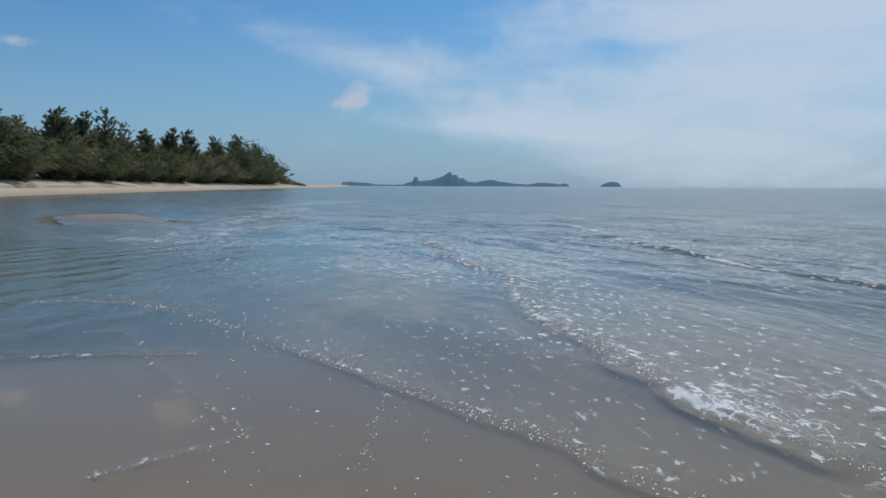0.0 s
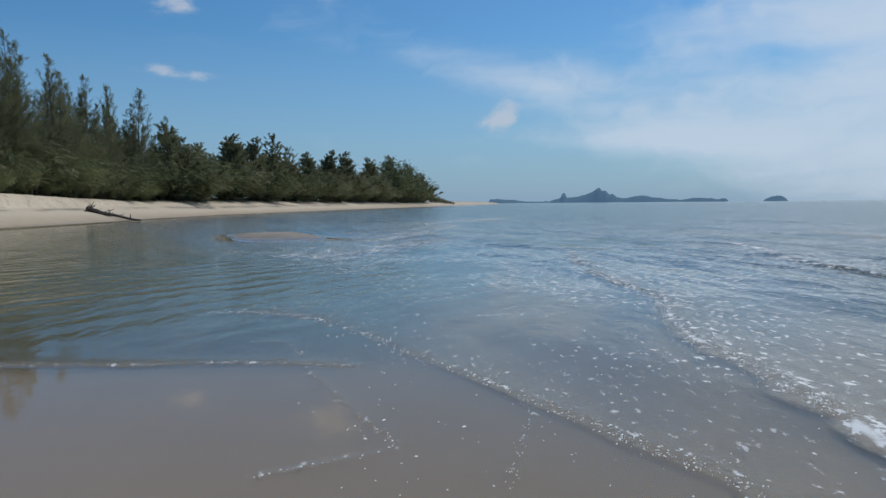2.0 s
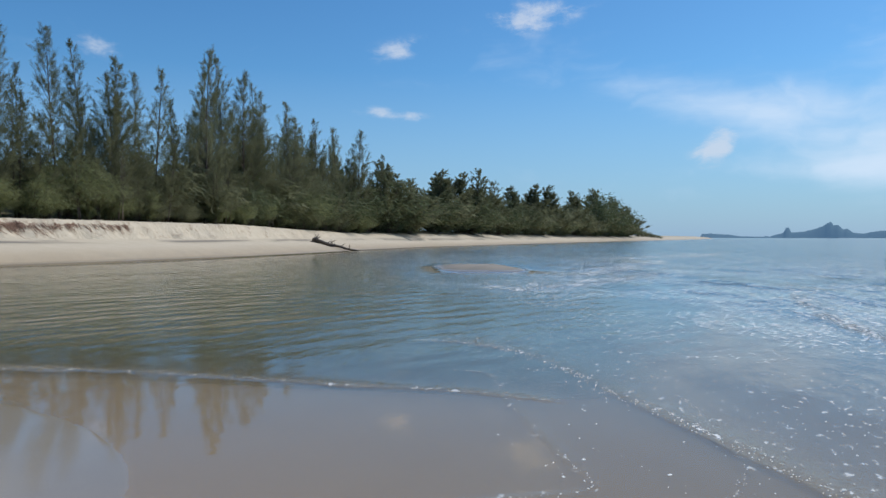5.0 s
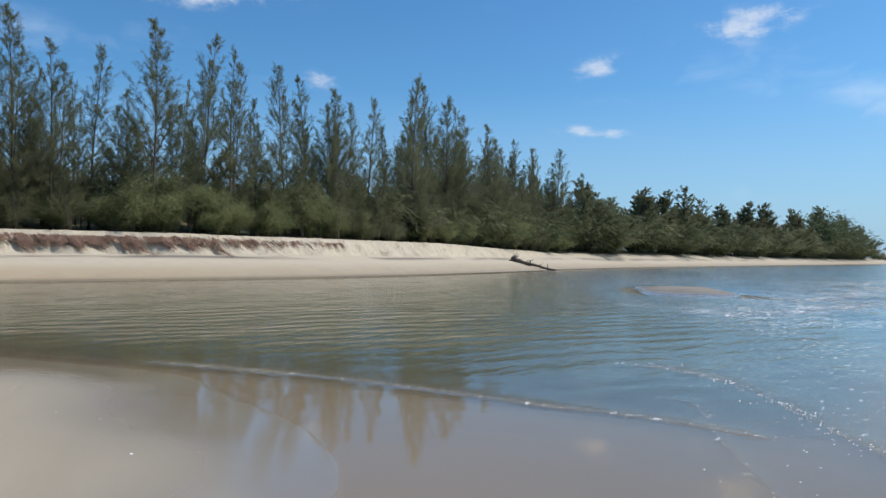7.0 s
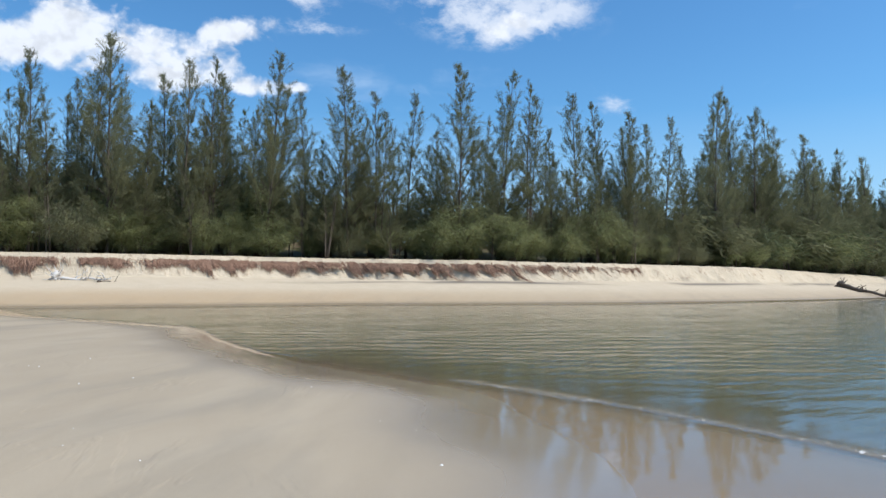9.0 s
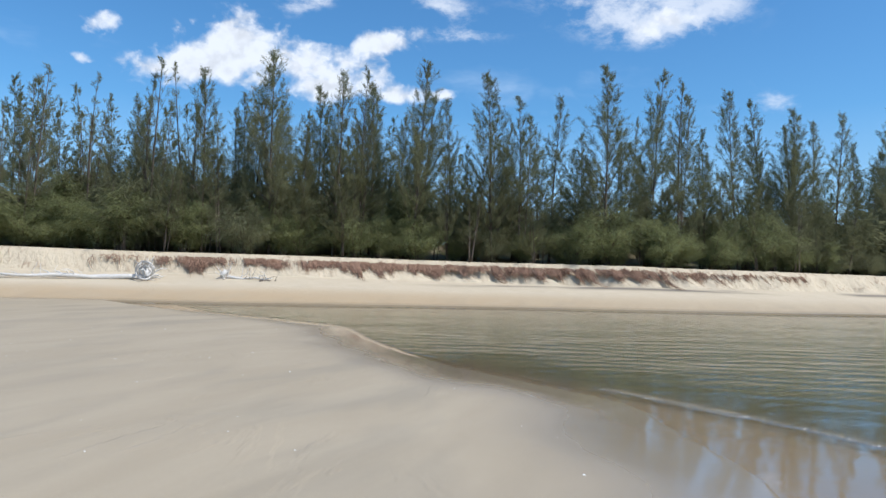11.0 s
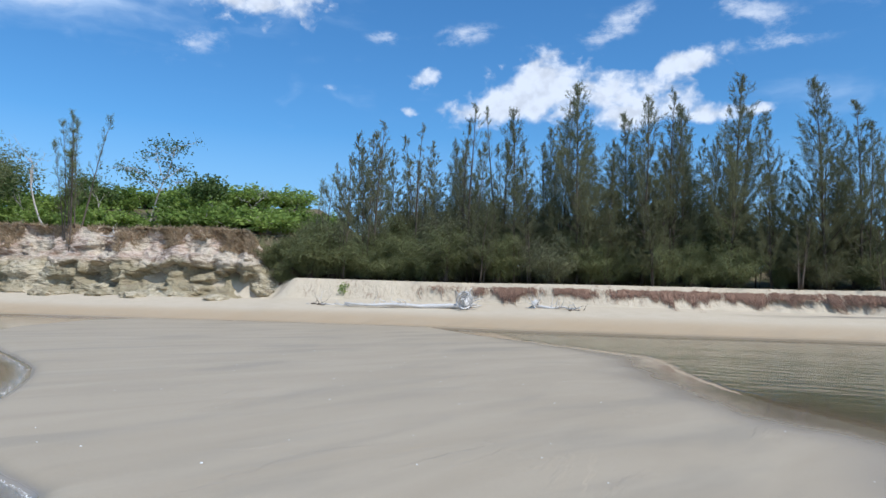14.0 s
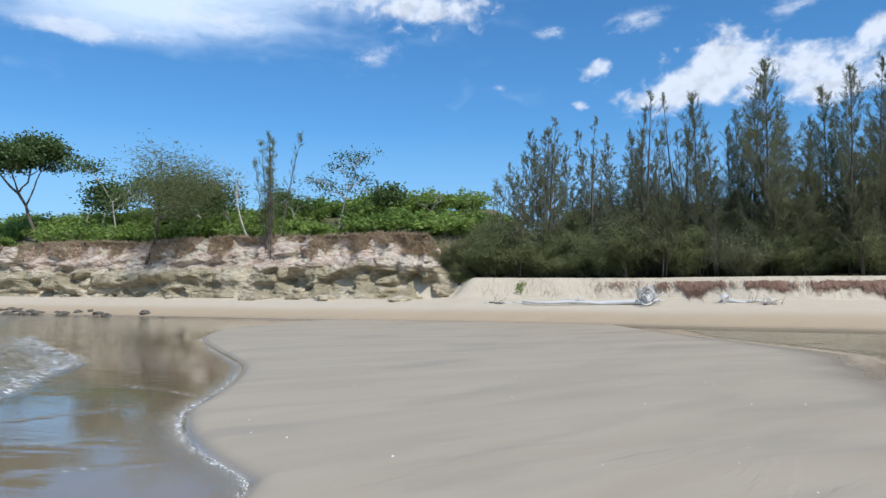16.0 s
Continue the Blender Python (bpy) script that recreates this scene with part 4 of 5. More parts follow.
dense_protos = [plant("casuarina_tree", casuarina_meshes(171 + k, PROTO_H, sp, 0.03, 3, 0.8, 0.085, 1.3, (0.3, 0.6)), NEEDLE, BARK,
                      "dark dense casuarina far along the beach", "tree", "casuarinas behind the beach") for k, sp in enumerate([1.3, 1.6])]
used = set()


def put_plant(pool, k, x, y, h, proto_h, rng, wide=1.0):
    src = pool[k % len(pool)]
    s = h / proto_h
    m = pose(x, y, base_z(x, y), rng.uniform(-2, 2), rng.uniform(-2, 2), rng.uniform(0, 360))
    ob = src if (id(pool), k % len(pool)) not in used else copy_thing(src, m)
    used.add((id(pool), k % len(pool)))
    ob.matrix_basis = m @ Matrix.Diagonal((s * wide, s * wide, s, 1))
    return ob


# the front row, from the headland northwards: place and height
ROW_SOUTH = [(-51.1, -8.6, 9.2, 7), (-51.9, -6.7, 11.5, 6), (-52.6, -3.7, 11.2, 7), (-50.9, 0.3, 12.5, 6), (-52.3, 2.8, 12.3, 7), (-49.7, 3.6, 12.1, 1), (-50.7, 6.9, 13.4, 2),
             (-49.1, 7.9, 13.8, 0), (-49.2, 12.3, 13.1, 1), (-50.0, 14.4, 13.3, 5), (-48.2, 17.8, 14.1, 0), (-50.4, 21.9, 12.3, 4), (-46.5, 23.5, 13.6, 0), (-46.8, 25.9, 12.3, 3),
             (-47.5, 29.0, 12.7, 4), (-44.2, 31.7, 14.7, 0), (-44.7, 36.0, 15.2, 3), (-43.7, 38.2, 14.2, 5)]
ROW_NORTH = [(-43.2, 43.9, 14.1, 1), (-44.6, 48.4, 14.5, 2), (-43.2, 49.7, 13.3, 0), (-44.4, 56.4, 14.0, 4), (-43.8, 63.2, 17.4, 1), (-46.0, 70.6, 18.4, 2), (-44.7, 72.1, 17.2, 0),
             (-46.4, 78.4, 17.2, 5), (-45.6, 83.7, 16.1, 3), (-46.9, 95.6, 16.2, 2), (-46.0, 100.4, 15.4, 1), (-46.6, 108.7, 16.0, 0), (-45.0, 114.9, 13.0, 3)]
ROW_FAR = [(-42.5, 142.5, 11.8, 3), (-42.1, 157.2, 12.4, 5), (-40.2, 167.2, 14.1, 2), (-39.6, 183.4, 12.5, 0), (-37.5, 194.9, 11.9, 5), (-34.3, 216.8, 14.1, 3), (-33.0, 240.6, 14.9, 5),
           (-27.9, 270.5, 15.0, 3), (-22.7, 317.1, 18.5, 5), (-16.0, 353.4, 17.0, 3), (-10.7, 384.7, 14.2, 5)]
rng = np.random.default_rng(5)
for x, y, h, k in ROW_SOUTH + ROW_NORTH:
    put_plant(protos, k, x, y, h, PROTO_H, rng)
for x, y, h, k in ROW_FAR:
    put_plant(dense_protos, k, x, y, h * 1.05, PROTO_H, rng, 1.35)
# slighter trees just behind the front row
FRONT = sorted((y, h) for x, y, h, k in ROW_SOUTH + ROW_NORTH)
for k in range(80):
    y = -4 + 120 * (k + rng.uniform(0, 1)) / 80
    if 24 < y < 66 and k % 2:
        continue
    h = float(np.interp(y, [p[0] for p in FRONT], [p[1] for p in FRONT]))
    put_plant(protos, int(rng.integers(0, 8)), float(shore_x(y)) - rng.uniform(12.5, 19), y, h * rng.uniform(0.55, 0.95), PROTO_H, rng)
# trees that stand deeper in the wood: close in the south and the north, few between
for k in range(84):
    y = -9 + 130 * (k + rng.uniform(0, 1)) / 84
    open_part = 24 < y < 72
    if open_part and k % 3:
        continue
    put_plant(far_protos, int(rng.integers(0, 3)), float(shore_x(y)) - rng.uniform(14, 24), y, (rng.uniform(6.5, 8.5) if open_part else rng.uniform(8.0, 11.5)) + 0.025 * y, PROTO_H, rng, rng.uniform(0.75, 1.05))
for k in range(46):
    y = 118 + 270 * (k + rng.uniform(0, 1)) / 46
    off = rng.uniform(12, 24)
    put_plant(dense_protos, int(rng.integers(0, 2)), float(shore_x(y)) - off, y, rng.uniform(8.5, 12.0), PROTO_H, rng, 1.5)

# young trees at the wood's edge
BUSH_H = 4.5
bushes = [plant("young_casuarina", bush_meshes(301 + k, BUSH_H, R), NEEDLE if k == 3 else NEEDLE_LIGHT, BARK,
                "low spreading young casuarina with drooping dull green needles", "bush", "young trees at the wood's edge", True) for k, R in enumerate([2.2, 2.6, 1.9, 2.9])]
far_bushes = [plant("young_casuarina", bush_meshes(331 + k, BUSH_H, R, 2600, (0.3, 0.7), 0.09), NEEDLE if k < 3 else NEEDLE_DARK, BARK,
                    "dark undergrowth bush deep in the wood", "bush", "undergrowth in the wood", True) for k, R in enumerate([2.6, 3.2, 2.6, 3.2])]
for k in range(70):
    y = -11 + 130 * (k + rng.uniform(0, 1)) / 70
    off = rng.uniform(11.6, 16.0)
    h = rng.uniform(2.6, 6.4)
    if y > 56 and k % 2:
        put_plant(far_bushes, 2 + k // 2 % 2, float(shore_x(y)) - off, y, h, BUSH_H, rng, rng.uniform(1.0, 1.4))
    else:
        put_plant(bushes, int(rng.integers(0, 4)), float(shore_x(y)) - off, y, h, BUSH_H, rng, rng.uniform(0.9, 1.25))
for k in range(11):
    y = -12.6 + 12 * (k + rng.uniform(0, 1)) / 11
    put_plant(bushes, int(rng.choice([0, 2])), float(shore_x(y)) - rng.uniform(11.2, 13.4), y, rng.uniform(2.6, 5.2), BUSH_H, rng, rng.uniform(1.0, 1.4))
for k in range(60):
    y = -5 + 126 * (k + rng.uniform(0, 1)) / 60
    put_plant(far_bushes, int(rng.integers(0, 2)), float(shore_x(y)) - rng.uniform(18, 34), y, rng.uniform(3.4, 5.2) if 24 < y < 72 else rng.uniform(4.6, 7.2), BUSH_H, rng, rng.uniform(1.2, 1.6))
for k in range(72):
    y = 117 + 275 * (k + rng.uniform(0, 1)) / 72
    put_plant(far_bushes, int(rng.integers(2, 4)), float(shore_x(y)) - rng.uniform(11, 17), y, rng.uniform(5.0, 9.5), BUSH_H, rng, 1.4)
for x, y, h in [(-34.0, 222, 12.0), (-31.0, 248, 14.0), (-27.5, 275, 14.5), (-23.5, 305, 17.5), (-19.5, 330, 17.5), (-15.5, 352, 15.5), (-11.5, 378, 13.0)]:
    put_plant(far_bushes, 2 + int(h) % 2, x, y, h, BUSH_H, rng, 1.05)
for x, y, h in [(-6.0, 405, 5.5), (-3.6, 415, 4.4), (-1.4, 424, 3.6), (0.6, 430, 3.0), (2.6, 436, 2.6), (4.6, 441, 2.2), (6.6, 446, 1.8)]:
    put_plant(far_bushes, int(h * 10), x, y, h, BUSH_H, rng, 1.2)
for k in range(26):
    y = 58 + 74 * (k + rng.uniform(0, 1)) / 26
    put_plant(far_bushes, int(rng.integers(2, 4)), float(shore_x(y)) - rng.uniform(13.5, 18), y, rng.uniform(4.5, 7.0), BUSH_H, rng, rng.uniform(1.3, 1.7))
for k in range(50):
    y = -9 + 118 * (k + rng.uniform(0, 1)) / 50
    put_plant(bushes, int(rng.integers(0, 4)), float(shore_x(y)) - rng.uniform(11.0, 13.2), y, rng.uniform(1.8, 3.8), BUSH_H, rng, rng.uniform(1.1, 1.5))
# small feathery trees that close the wood's edge
for k in range(84):
    y = -8 + 120 * (k + rng.uniform(0, 1)) / 84
    put_plant(protos, int(rng.choice([0, 2, 3, 5, 6])), float(shore_x(y)) - rng.uniform(10.8, 14.5), y, rng.uniform(3.4, 7.2), PROTO_H, rng, rng.uniform(1.3, 1.9))
for x, y, h in [(-51.2, -12.4, 2.6), (-50.2, -12.9, 1.8), (-50.9, -13.9, 2.2), (-51.4, -11.0, 3.0)]:
    put_plant(bushes, int(h * 10), x, y, h, BUSH_H, rng, 1.3)

# ================= the headland =================
CLIFF = smooth_line([(-52.0, -11.6), (-50.6, -13.2), (-49.6, -16.0), (-49.9, -20), (-50.4, -25), (-51.3, -31), (-52.0, -37), (-52.9, -44), (-53.4, -50), (-55, -60), (-58, -75)], 34)


def make_cliff():
    nv = 70
    pts = np.array(CLIFF)
    nu = len(pts)
    tan = np.gradient(pts, axis=0)
    nrm = np.stack([-tan[:, 1], tan[:, 0]], 1)
    nrm /= np.linalg.norm(nrm, axis=1)[:, None]
    nrm *= np.where(nrm[:, :1] < 0, -1, 1)       # seaward
    run = np.concatenate([[0], np.cumsum(np.hypot(*np.diff(pts, axis=0).T))])
    U, V = np.meshgrid(run, np.linspace(0, 1, nv))
    top = 6.25 + 0.9 * (fbm(U * 0.10, U * 0 + 2.0, 3, 61) - 0.5)
    ramp = np.clip(run / 4.5, 0.0, 1)[None, :]
    top = 1.6 + (top - 1.6) * (0.2 + 0.8 * ramp)
    z = 0.9 + (top - 0.9) * V
    # a steep rocky foot, an eroded earth slope above it
    back = 0.5 * V + 3.4 * np.clip(V - 0.42, 0, 1) ** 1.15
    shelf = U * 0.10 + z * 1.7 + 2.4 * fbm(U * 0.22, z * 0.4, 3, 62)
    strata = 0.42 * (vnoise(shelf * 1.0, U * 0.12, 64) - 0.5) * 2
    caves = -1.1 * step(fbm(U * 0.45, z * 0.75, 3, 65), 0.55, 0.68)
    block = np.floor(fbm(U * 0.5, z * 0.9, 3, 67) * 7) / 7
    gully = -0.9 * step(np.abs(vnoise(U * 0.33, V * 0.4, 66) - 0.5), 0.16, 0.0) * step(V, 0.1, 0.6)
    rocky = 1 - step(V, 0.55, 0.9)
    out = (strata + caves + 1.5 * (block - 0.5)) * (0.25 + 0.75 * rocky) + gully
    out += 0.45 * (fbm(U * 1.6, z * 2.6, 4, 69) - 0.5)
    out *= np.clip((1 - V) * 5, 0, 1) ** 0.5
    out *= 0.15 + 0.85 * ramp
    out += 0.8 * (1 - step(V, 0.0, 0.16))
    z = z + 0.25 * (fbm(U * 0.9, V * 6, 3, 71) - 0.5) * step(V, 0.05, 0.3)
    px = pts[None, :, 0] + nrm[None, :, 0] * (out - back + 0.6)
    py = pts[None, :, 1] + nrm[None, :, 1] * (out - back + 0.6)
    i = np.arange(nv - 1)[:, None] * nu + np.arange(nu - 1)[None, :]
    faces = np.stack([i, i + nu, i + nu + 1, i + 1], -1).reshape(-1, 4)
    me = raw_mesh("cliff", np.stack([px.ravel(), py.ravel(), z.ravel()], 1), faces, STONE)
    surf = np.stack([px, py, z], -1), V
    tagged(new("cliff", me), "low eroded cream and pink sandstone bank behind the beach", "cliff", kind="structure")
    return surf


CLIFF_FACE, CLIFF_V = make_cliff()

SHRUB_H = 3.0
shrubs = [plant("green_shrub", bush_meshes(501 + k, SHRUB_H, R, 950, (0.22, 0.48), 0.24, 0.2, 0.5, 24, True), BROAD, PALEBARK,
                "bright green broad-leaved shrub on top of the bank", "shrub", "shrubs on the bank", True) for k, R in enumerate([2.0, 2.5, 1.7])]
rng = np.random.default_rng(8)
for k in range(170):
    y = -12.5 - 68 * (k + rng.uniform(0, 1)) / 170
    off = rng.uniform(13.0, 28)
    x = float(shore_x(y)) - off
    put_plant(shrubs, int(rng.integers(0, 3)), x, y, rng.uniform(1.3, 2.6), SHRUB_H, rng, rng.uniform(1.1, 1.6))


def grass_fringe():
    rng = np.random.default_rng(12)
    # on the upper slope of the bank and just behind its edge
    k = np.argwhere((CLIFF_V > 0.66) & (CLIFF_FACE[..., 1] < -13.0))
    k = k[rng.integers(0, len(k), 40000)]
    face = CLIFF_FACE[k[:, 0], k[:, 1]]
    keep = fbm(face[:, 0] * 0.6, face[:, 1] * 0.6, 3, 91) + 0.9 * (CLIFF_V[k[:, 0], k[:, 1]] - 0.8) > 0.52
    face = face[keep] + rng.normal(0, 0.08, (keep.sum(), 3)) * np.array([1, 1, 0])
    m = 9000
    yb = rng.uniform(-62, -13, m)
    xb = shore_x(yb) - rng.uniform(12.0, 15.5, m)
    x, y = np.concatenate([face[:, 0], xb]), np.concatenate([face[:, 1], yb])
    z = np.concatenate([face[:, 2], ground_height(xb, yb)]) - 0.05
    n = len(x)
    way = np.stack([rng.normal(0.25, 0.5, n), rng.normal(0, 0.5, n), np.full(n, 0.9)], 1)
    v, f = blades(np.stack([x, y, z], 1), way, rng.uniform(0.25, 0.7, n), rng.uniform(0.05, 0.10, n), rng, 0.35)
    tagged(new("dry_grass", raw_mesh("dry_grass", v, f, DRYGRASS, False)), "dry brown grass along the edge of the bank", "grass", kind="stuff")


grass_fringe()


# ---- single trees on the bank ----
def branching(seed, H, crown_r, flat=0.5, lean=(0, 0), leaves=2600, leaf=(0.18, 0.34), lw=0.16, fork=0.45, trunk_r=0.14, levels=3, kids=4):
    """A tree of forking limbs with leaf clumps at the ends."""
    rng = np.random.default_rng(seed)
    wood, ends = Build(), []

    def limb(p, d, L, r, level):
        q = [np.array(p)]
        dd = np.array(d, float)
        for _ in range(4):
            dd = dd + rng.normal(0, 0.13, 3)
            dd /= np.linalg.norm(dd)
            q.append(q[-1] + dd * L / 4)
        wood.tube(q, [r * (1 - 0.12 * k) for k in range(5)], 6 if level == 0 else 4, cap=False)
        if level >= levels:
            ends.append(q[-1]), ends.append(q[-2])
            return
        for _ in range(kids):
            a = rng.uniform(0, 6.283)
            out = np.array([math.cos(a), math.sin(a), 0.0])
            nd = dd * (1 - fork) + out * fork * rng.uniform(0.7, 1.3) + np.array([0, 0, 0.12 * (1 - flat)])
            nd[2] *= (1 - flat * 0.5 * (level > 0))
            limb(q[rng.integers(3, 5)], nd / np.linalg.norm(nd), L * rng.uniform(0.5, 0.72), r * 0.55, level + 1)

    d0 = np.array([lean[0], lean[1], 1.0])
    limb((0, 0, -0.2), d0 / np.linalg.norm(d0), H * 0.45, trunk_r, 0)
    ends = np.array(ends)
    ends[:, 2] *= 1.0
    top = ends[:, 2].max()
    if leaves:
        idx = rng.integers(0, len(ends), leaves)
        b = ends[idx] + rng.normal(0, crown_r, (leaves, 3)) * np.array([1, 1, flat * 0.8])
        v, f = leaves_at(b, rng.normal(0, 1, (leaves, 3)) * np.array([1, 1, 0.6]) + np.array([0, 0, 0.3]), rng.uniform(*leaf, leaves), lw * rng.uniform(0.7, 1.3, leaves), rng, 0.15)
    else:
        v, f = None, None
    return wood, (v, f), top


def lone_tree(name, x, y, top, label, leafmat, barkmat, **kw):
    wood, (v, f), t = branching(**kw)
    ob = thing(name, label, "tree", x, y, base_z(x, y))
    part("trunk", wood.mesh("trunk", barkmat), ob)
    if v is not None:
        part("crown", raw_mesh("crown", v, f, leafmat, False), ob)
    ob.scale = [(top - base_z(x, y)) / t] * 3
    return ob


lone_tree("broadleaf_tree", -63.6, -64.4, 19.4, "dark green spreading tree with a bare trunk on the bank", DARKLEAF, BARK, seed=3, H=10, crown_r=0.5, flat=0.6, leaves=9000, leaf=(0.18, 0.36), lw=0.2, fork=0.5, trunk_r=0.18, kids=4)
lone_tree("broadleaf_tree", -60.0, -51.2, 15.0, "thin-crowned tree with open branches on the bank", DARKLEAF, PALEBARK, seed=4, H=7, crown_r=0.6, flat=0.5, leaves=2200, leaf=(0.12, 0.26), lw=0.12, trunk_r=0.06, kids=3)
lone_tree("leaning_tree", -54.6, -43.6, 13.2, "leaning tree with a dull green feathery crown at the bank's edge", NEEDLE_LIGHT, BARK, seed=9, H=7, crown_r=0.75, flat=0.7, lean=(0.25, 0.3), leaves=12000, leaf=(0.15, 0.34), lw=0.035, trunk_r=0.09)
lone_tree("umbrella_tree", -58.8, -26.4, 14.4, "slender pale tree with a flat umbrella crown", DARKLEAF, PALEBARK, seed=16, H=8, crown_r=0.30, flat=0.9, leaves=1300, leaf=(0.12, 0.24), lw=0.13, fork=0.55, trunk_r=0.07, levels=2, kids=6)
lone_tree("bare_tree", -55.1, -32.8, 14.8, "leafless pale dead tree leaning over the bank", DARKLEAF, PALEBARK, seed=22, H=8, crown_r=0.3, lean=(-0.05, -0.45), leaves=0, fork=0.25, trunk_r=0.05, kids=2)
_t = plant("slender_casuarina", casuarina_meshes(140, 9.5, 0.55, 0.4, 9, 0.5, 0.018, 1.2, (0.14, 0.3), 0.07), NEEDLE_LIGHT, BARK, "sparse young casuarina growing from the face of the bank", "tree", "")
_t.matrix_basis = pose(-52.3, -29.4, 3.0) @ Matrix.Scale(1.25, 4)
_t = plant("slender_casuarina", casuarina_meshes(141, 8.0, 0.8, 0.25, 4, 0.5, 0.026, 0.6), NEEDLE_LIGHT, BARK, "sparse young casuarina beside the green shrubs", "tree", "")
_t.matrix_basis = pose(-52.3, -10.6, 2.7)
lone_tree("bare_shrub", -58.0, -17.7, 11.0, "leafless grey twiggy shrub above the green shrubs", DARKLEAF, PALEBARK, seed=31, H=3, crown_r=0.3, leaves=0, fork=0.5, trunk_r=0.02, kids=4)
lone_tree("dark_shrub", -58.5, -20.8, 10.9, "dark green shrub rising above the others", DARKLEAF, PALEBARK, seed=33, H=3.5, crown_r=0.4, flat=0.8, leaves=1500, fork=0.3, trunk_r=0.06, kids=3)


for k, (x, y, top) in enumerate([(-59.5, -37.5, 11.6), (-61.5, -42.0, 12.4), (-63.0, -47.0, 12.6), (-62.0, -55.0, 13.0), (-65.0, -60.0, 13.6), (-60.5, -31.5, 11.2)]):
    lone_tree("dark_shrub", x, y, top, "tall dull green bush rising among the shrubs", DARKLEAF, PALEBARK, seed=61 + k, H=4.0, crown_r=0.5, flat=0.8, leaves=1500,
              leaf=(0.14, 0.3), lw=0.14, fork=0.34, trunk_r=0.05, kids=3)


# ================= the beach's loose things =================
def driftwood(name, x, y, z, turn, length, radius, mat, label, roots=0, root_r=0.6, branches=0, seed=0, tilt=0.0):
    rng = np.random.default_rng(seed)
    ob = thing(name, label, "driftwood")
    b = Build()
    n = 9
    q = [np.array([length * k / (n - 1), 0.10 * math.sin(k * 0.9 + seed), radius * 0.8 + 0.05 * math.sin(k * 1.7)]) for k in range(n)]
    b.tube(q, [radius * (1 - 0.6 * k / (n - 1)) * rng.uniform(0.9, 1.12) for k in range(n)], 9)
    log = part("log", b.mesh("log", mat), ob)
    if roots:
        r = Build()
        for k in range(roots):
            a = rng.uniform(0, 6.283)
            L = root_r * rng.uniform(0.6, 1.15)
            d = np.array([-rng.uniform(0.0, 0.5), math.cos(a), math.sin(a)])
            p = [np.array([0, 0, radius])]
            for s in range(4):
                d = d + rng.normal(0, 0.35, 3)
                d /= np.linalg.norm(d)
                p.append(p[-1] + d * L / 4)
            for v in p:
                v[2] = max(v[2], 0.02)
            w = radius * rng.uniform(0.3, 0.6)
            r.tube(p, [w, w * 0.8, w * 0.55, w * 0.35, w * 0.12], 5)
        core = []
        for k in range(7):
            a = 6.283 * k / 7
            core.append((rng.normal(0, 0.06) - 0.05, math.cos(a) * root_r * 0.34, max(0.05, radius + math.sin(a) * root_r * 0.34)))
        core.append(core[0])
        r.tube(core, [root_r * 0.15 * rng.uniform(0.8, 1.2) for _ in core], 7)
        for k in range(26 if roots > 50 else 0):        # wound fibres
            a0, tip, rad = rng.uniform(0, 6.283), rng.normal(0, 0.9, 2), root_r * rng.uniform(0.12, 0.42)
            oy = rng.normal(0, 0.16)
            p = []
            for s in range(11):
                a = a0 + 3.9 * s / 10
                c, e = math.cos(a) * rad, math.sin(a) * rad * 1.05
                p.append(np.array([c + 0.05, oy + tip[0] * c + tip[1] * e, max(0.03, 0.5 + e + rng.normal(0, 0.02))]))
            w = rng.uniform(0.025, 0.06)
            r.tube(p, [w * (1 - 0.5 * abs(s - 5) / 5) for s in range(11)], 5)
        part("root_ball", r.mesh("root_ball", mat), ob)
    for k in range(branches):
        r = Build()
        s = rng.uniform(0.25, 0.95)
        p = [np.array([length * s, 0, radius * 0.9])]
        d = np.array([rng.uniform(0.2, 0.9), rng.normal(0, 0.6), rng.uniform(0.2, 0.9)])
        for _ in range(4):
            d = d + rng.normal(0, 0.3, 3)
            d /= np.linalg.norm(d)
            p.append(p[-1] + d * rng.uniform(0.12, 0.3))
        for v in p:
            v[2] = max(v[2], 0.02)
        r.tube(p, [radius * 0.3, radius * 0.25, radius * 0.2, radius * 0.13, radius * 0.05], 5)
        part("branch", r.mesh("branch", mat), log)
    ob.matrix_basis = pose(x, y, z, 0, tilt, turn)
    return ob


def on_bank(az, row):
    """A place on the bank's face at this bearing from the spit."""
    line = CLIFF_FACE[row]
    k = int(np.argmin(np.abs(np.degrees(np.arctan2(-line[:, 0], line[:, 1])) - az)))
    return [float(c) for c in line[k]]


def beach_z(x, y):
    return base_z(x, y) - 0.04


driftwood("driftwood_log", -37.3, 75.2, beach_z(-37.3, 75.2) + 0.05, -33, 8.7, 0.22, DARKWOOD, "dark weathered fallen trunk with its roots at the water's edge", 22, 1.0, 6, 1, 7.0)
driftwood("driftwood_log", -44.2, 0.2, beach_z(-44.2, 0.2), -91, 7.5, 0.16, DRIFT, "long bleached white trunk with a torn root ball on the beach", 70, 1.25, 4, 2)
driftwood("driftwood_branch", -45.2, -1.2, beach_z(-45.2, -1.2), -100, 6.0, 0.07, DRIFT, "thin bleached branch lying beside a trunk", 0, 0, 4, 3)
driftwood("driftwood_branch", -44.0, 4.6, beach_z(-44.0, 4.6), 65, 2.8, 0.09, DRIFT, "tangled bleached branch with forks on the beach", 22, 1.0, 9, 4)
driftwood("driftwood_branch", -42.8, 6.4, beach_z(-42.8, 6.4), 100, 1.0, 0.06, DARKWOOD, "short dark forked branch stuck in the sand", 0, 0, 4, 5)
